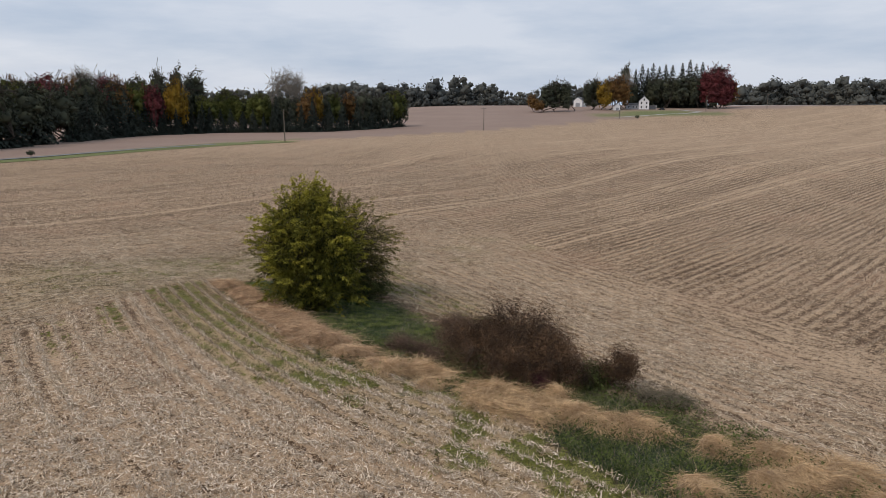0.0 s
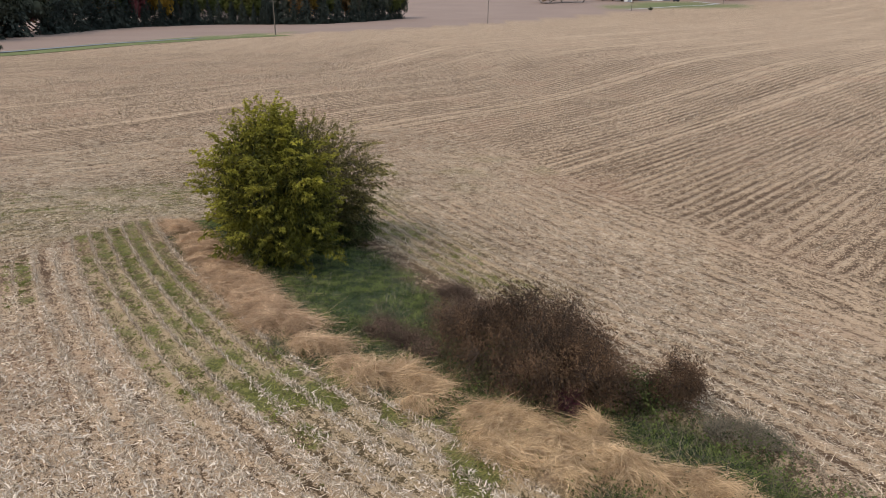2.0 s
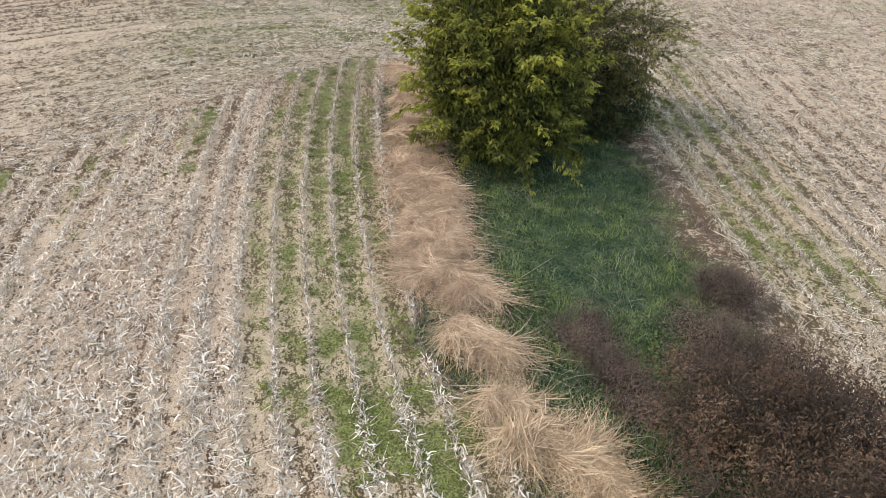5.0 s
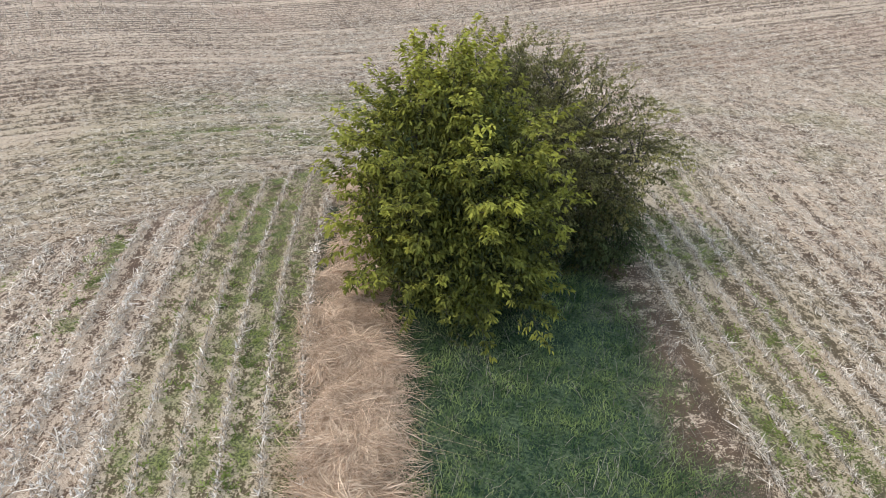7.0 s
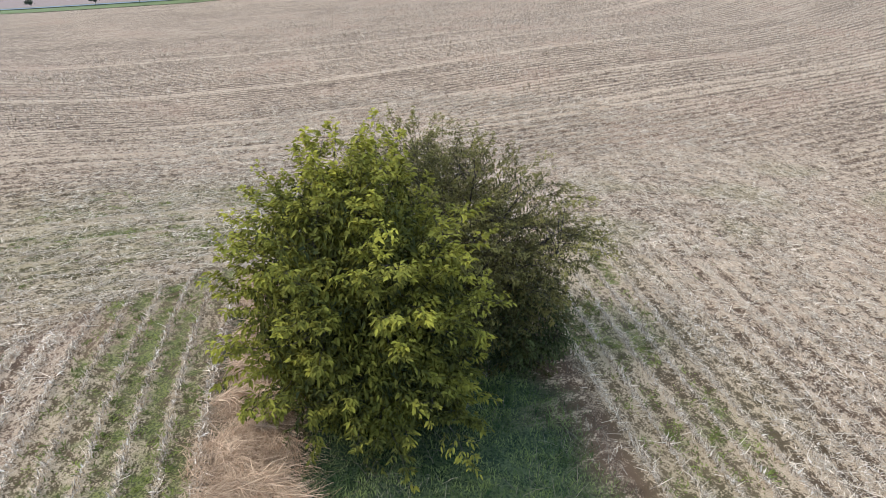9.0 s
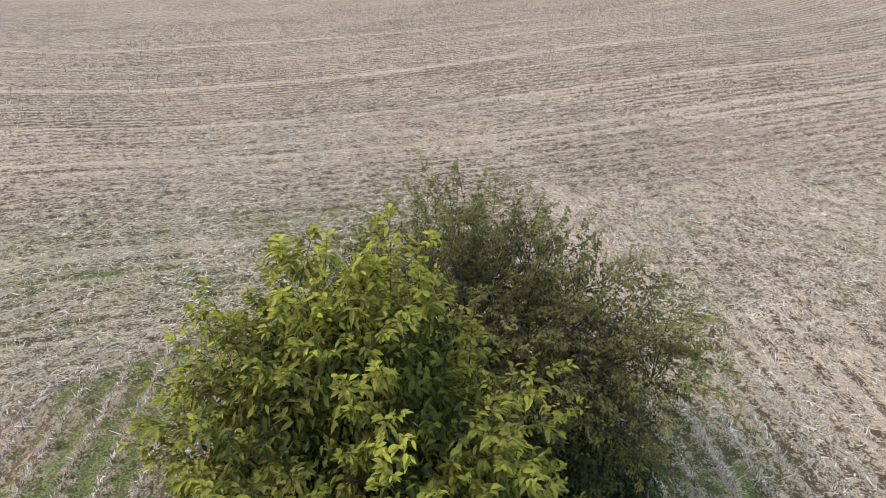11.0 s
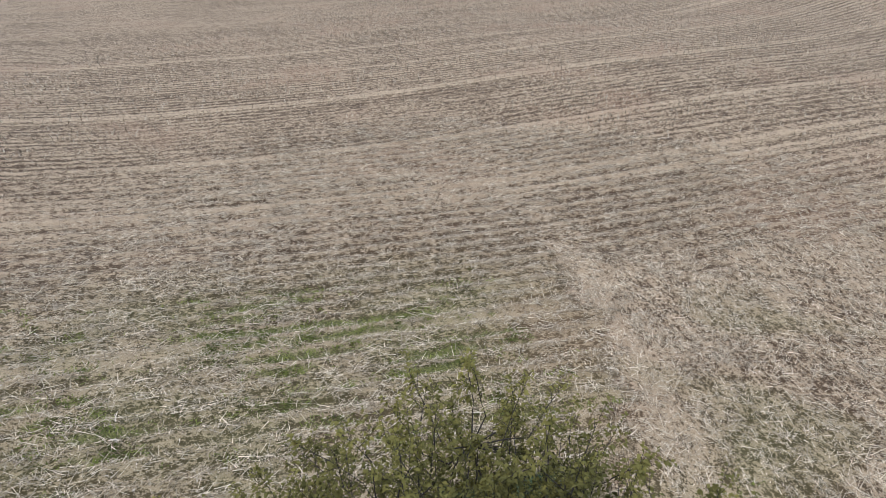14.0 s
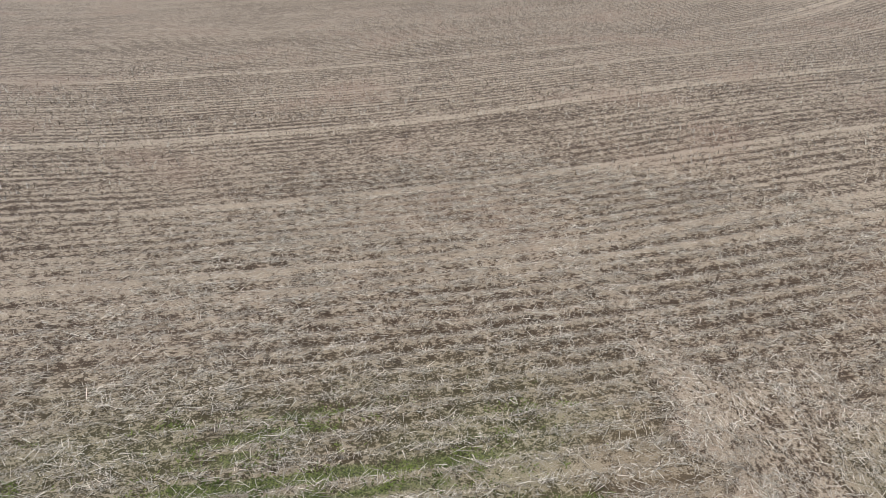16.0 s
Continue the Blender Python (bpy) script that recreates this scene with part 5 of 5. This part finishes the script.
def window_part(parent, x, y, z, w, h, face):
    """A pane in a frame on the wall that faces -y (face 0) or -x (face 1)."""
    f, t = 0.12, 0.06
    if face == 0:
        fr = bm_part("window", [((x - w / 2 - f, y - t, z - f), (x - w / 2, y + 0.02, z + h + f)), ((x + w / 2, y - t, z - f), (x + w / 2 + f, y + 0.02, z + h + f)), ((x - w / 2, y - t, z + h), (x + w / 2, y + 0.02, z + h + f)), ((x - w / 2, y - t, z - f), (x + w / 2, y + 0.02, z))], M_WHITE, parent)
        bm_part("pane", [((x - w / 2, y - 0.03, z), (x + w / 2, y - 0.005, z + h))], M_GLASS, fr)
    else:
        fr = bm_part("window", [((x - t, y - w / 2 - f, z - f), (x + 0.02, y - w / 2, z + h + f)), ((x - t, y + w / 2, z - f), (x + 0.02, y + w / 2 + f, z + h + f)), ((x - t, y - w / 2, z + h), (x + 0.02, y + w / 2, z + h + f)), ((x - t, y - w / 2, z - f), (x + 0.02, y + w / 2, z))], M_WHITE, parent)
        bm_part("pane", [((x - 0.03, y - w / 2, z), (x - 0.005, y + w / 2, z + h))], M_GLASS, fr)


def farmhouse():
    x, y = bearing(1140, 520)
    ob = thing("farmhouse", x, y, "white two-storey farmhouse with grey gable roof", "house", turn=-14)
    gable_shell("wall", 7.2, 9, 6.0, 9.3, M_WHITE, ob)
    gable_roof(7.2, 9, 6.0, 9.3, ob)
    for wx, wz in ((-1.8, 1.0), (1.8, 1.0), (-1.8, 3.8), (1.8, 3.8), (0, 6.2)):
        window_part(ob, wx, -4.5, wz, 0.95, 1.5, 0)
    for wy, wz in ((-2.4, 1.0), (2.0, 1.0), (-2.4, 3.8), (2.0, 3.8)):
        window_part(ob, -3.6, wy, wz, 0.95, 1.5, 1)
    bm_part("wing_wall", [((-12.6, -1.5, 0), (-3.62, 4.4, 3.4))], M_TRIM, ob, "grey side wing")
    bm_part("wing_roof", [((-13.0, -2.0, 3.4), (-3.64, 4.8, 3.6))], M_ROOF, ob)
    bm_part("wing_roof", [((-12.6, -0.6, 3.6), (-3.66, 3.6, 4.6))], M_ROOF, ob, bevel=0.45)
    bm_part("porch_roof", [((3.62, -4.6, 2.7), (9.0, 3.0, 2.95))], M_ROOF, ob, "grey porch roof")
    for py in (-4.3, -1.5, 1.2):
        bm_part("porch_post", [((8.6, py, 0), (8.8, py + 0.2, 2.7))], M_WHITE, ob)
    bm_part("porch_wall", [((3.62, -1.0, 0), (8.4, 2.8, 2.7))], M_TRIM, ob)
    for wx in (-10.5, -7.5, -5.2):
        window_part(ob, wx, -1.5, 1.1, 1.0, 1.3, 0)
    bm_part("chimney", [((-0.4, 1.2, 8.8), (0.4, 2.0, 10.4))], M_ROOF, ob)


def white_shed(brg, d, w, l, wall, ridge, turn, label, name="shed"):
    x, y = bearing(brg, d)
    ob = thing(name, x, y, label, "outbuilding", turn=turn)
    gable_shell("wall", w, l, wall, ridge, M_WHITE, ob)
    gable_roof(w, l, wall, ridge, ob, 0.25, 0.12)
    bm_part("door", [((-0.25 * w, -l / 2 - 0.05, 0.05), (0.25 * w, -l / 2 + 0.02, 0.62 * wall))], M_TRIM, ob, "grey plank door")


def parked_car():
    x, y = bearing(1172, 505)
    ob = thing("parked_car", x, y, "dark parked car beside the farmhouse", "car", turn=12)
    bm_part("body", [((-2.2, -0.9, 0.35), (2.2, 0.9, 0.95))], M_CAR, ob, bevel=0.12)
    bm_part("cabin", [((-1.1, -0.8, 0.95), (1.3, 0.8, 1.5))], M_GLASS, ob, bevel=0.2)
    for wx in (-1.4, 1.4):
        for wy in (-0.92, 0.72):
            bm = bmesh.new()
            bmesh.ops.create_cone(bm, cap_ends=True, segments=14, radius1=0.34, radius2=0.34, depth=0.2, matrix=pose(wx, wy + 0.1, 0.34, 90))
            me = bpy.data.meshes.new("wheel")
            bm.to_mesh(me)
            bm.free()
            me.materials.append(M_TYRE)
            part("wheel", me, ob)


def utility_pole(x, y, tall):
    ob = thing("utility_pole", x, y, "weathered grey wooden utility pole at the field edge", "pole", "utility poles", z=float(land(np.array([x]), np.array([y]))[0]))
    v, q = tubes(np.array([[0, 0, -0.3], [0, 0, tall * 0.5]]), np.array([[0, 0, tall * 0.5], [0, 0, tall]]), np.array([0.19, 0.16]), np.array([0.16, 0.12]), 10)
    part("pole", mesh_of("pole", v, q, M_POLE, True), ob)
    bm_part("insulator_pin", [((-0.05, -0.05, tall), (0.05, 0.05, tall + 0.22))], M_TRIM, ob)
    bm_part("crossarm", [((-1.1, -0.22, tall - 0.55), (1.1, -0.12, tall - 0.43))], M_POLE, ob)


farmhouse()
white_shed(1092, 508, 4.0, 5.0, 3.2, 4.9, 4, "small white gabled shed on the farm lawn")
white_shed(1028, 585, 7.5, 10, 5.0, 7.6, -35, "white gabled barn behind trees", "barn")
parked_car()
for brg_, d_, top_ in ((502, 226, 193), (858, 314, 190), (1098, 414, 195), (1357, 500, 168), (1250, 470, 170)):
    utility_pole(*bearing(brg_, d_), height_for(brg_, d_, top_))


def ribbon(name, pts, width, mat, label, lift=0.05):
    """A strip of ground cover draped on the land."""
    fine = []
    for (ax, ay), (bx, by) in zip(pts[:-1], pts[1:]):
        k = max(2, int(math.hypot(bx - ax, by - ay) / 3))
        fine += [(ax + (bx - ax) * i / k, ay + (by - ay) * i / k) for i in range(k)]
    fine.append(pts[-1])
    p = np.array(fine)
    t = unit(np.gradient(p, axis=0))
    nrm = np.stack([-t[:, 1], t[:, 0]], 1) * width / 2
    rows = [p - nrm, p + nrm]
    v = np.stack([np.column_stack([r, land(r[:, 0], r[:, 1]) + lift]) for r in rows], 1).reshape(-1, 3)
    i = np.arange(len(p) - 1)[:, None] * 2
    me = mesh_of(name, v, i + np.array([[0, 1, 3, 2]]), mat)
    return tagged(new(name, me), label, "road", kind="structure")


ribbon("verge", [(-190, 62), (-124, 111), (-97, 134), (-88, 150), (-79, 178), (-64, 206), (-50, 222)], 7.0, M_VERGE, "strip of short green roadside grass", 0.08)
ribbon("road", [(-190, 70), (-126, 118), (-101, 139), (-93, 153), (-84, 180), (-70, 206)], 2.4, M_ROAD, "narrow grey asphalt road along the field", 0.12)
ribbon("far_lane", [bearing(1285, 575), bearing(1400, 560), bearing(1568, 540), bearing(1720, 520)], 9.0, M_LANE, "pale gravel lane beyond the stubble field", 0.3)
ribbon("driveway", [(100, 424), (124, 440), (140, 452), (152, 455), (168, 470), (163, 505)], 3.0, M_LANE, "pale gravel drive to the farmhouse", 0.15)
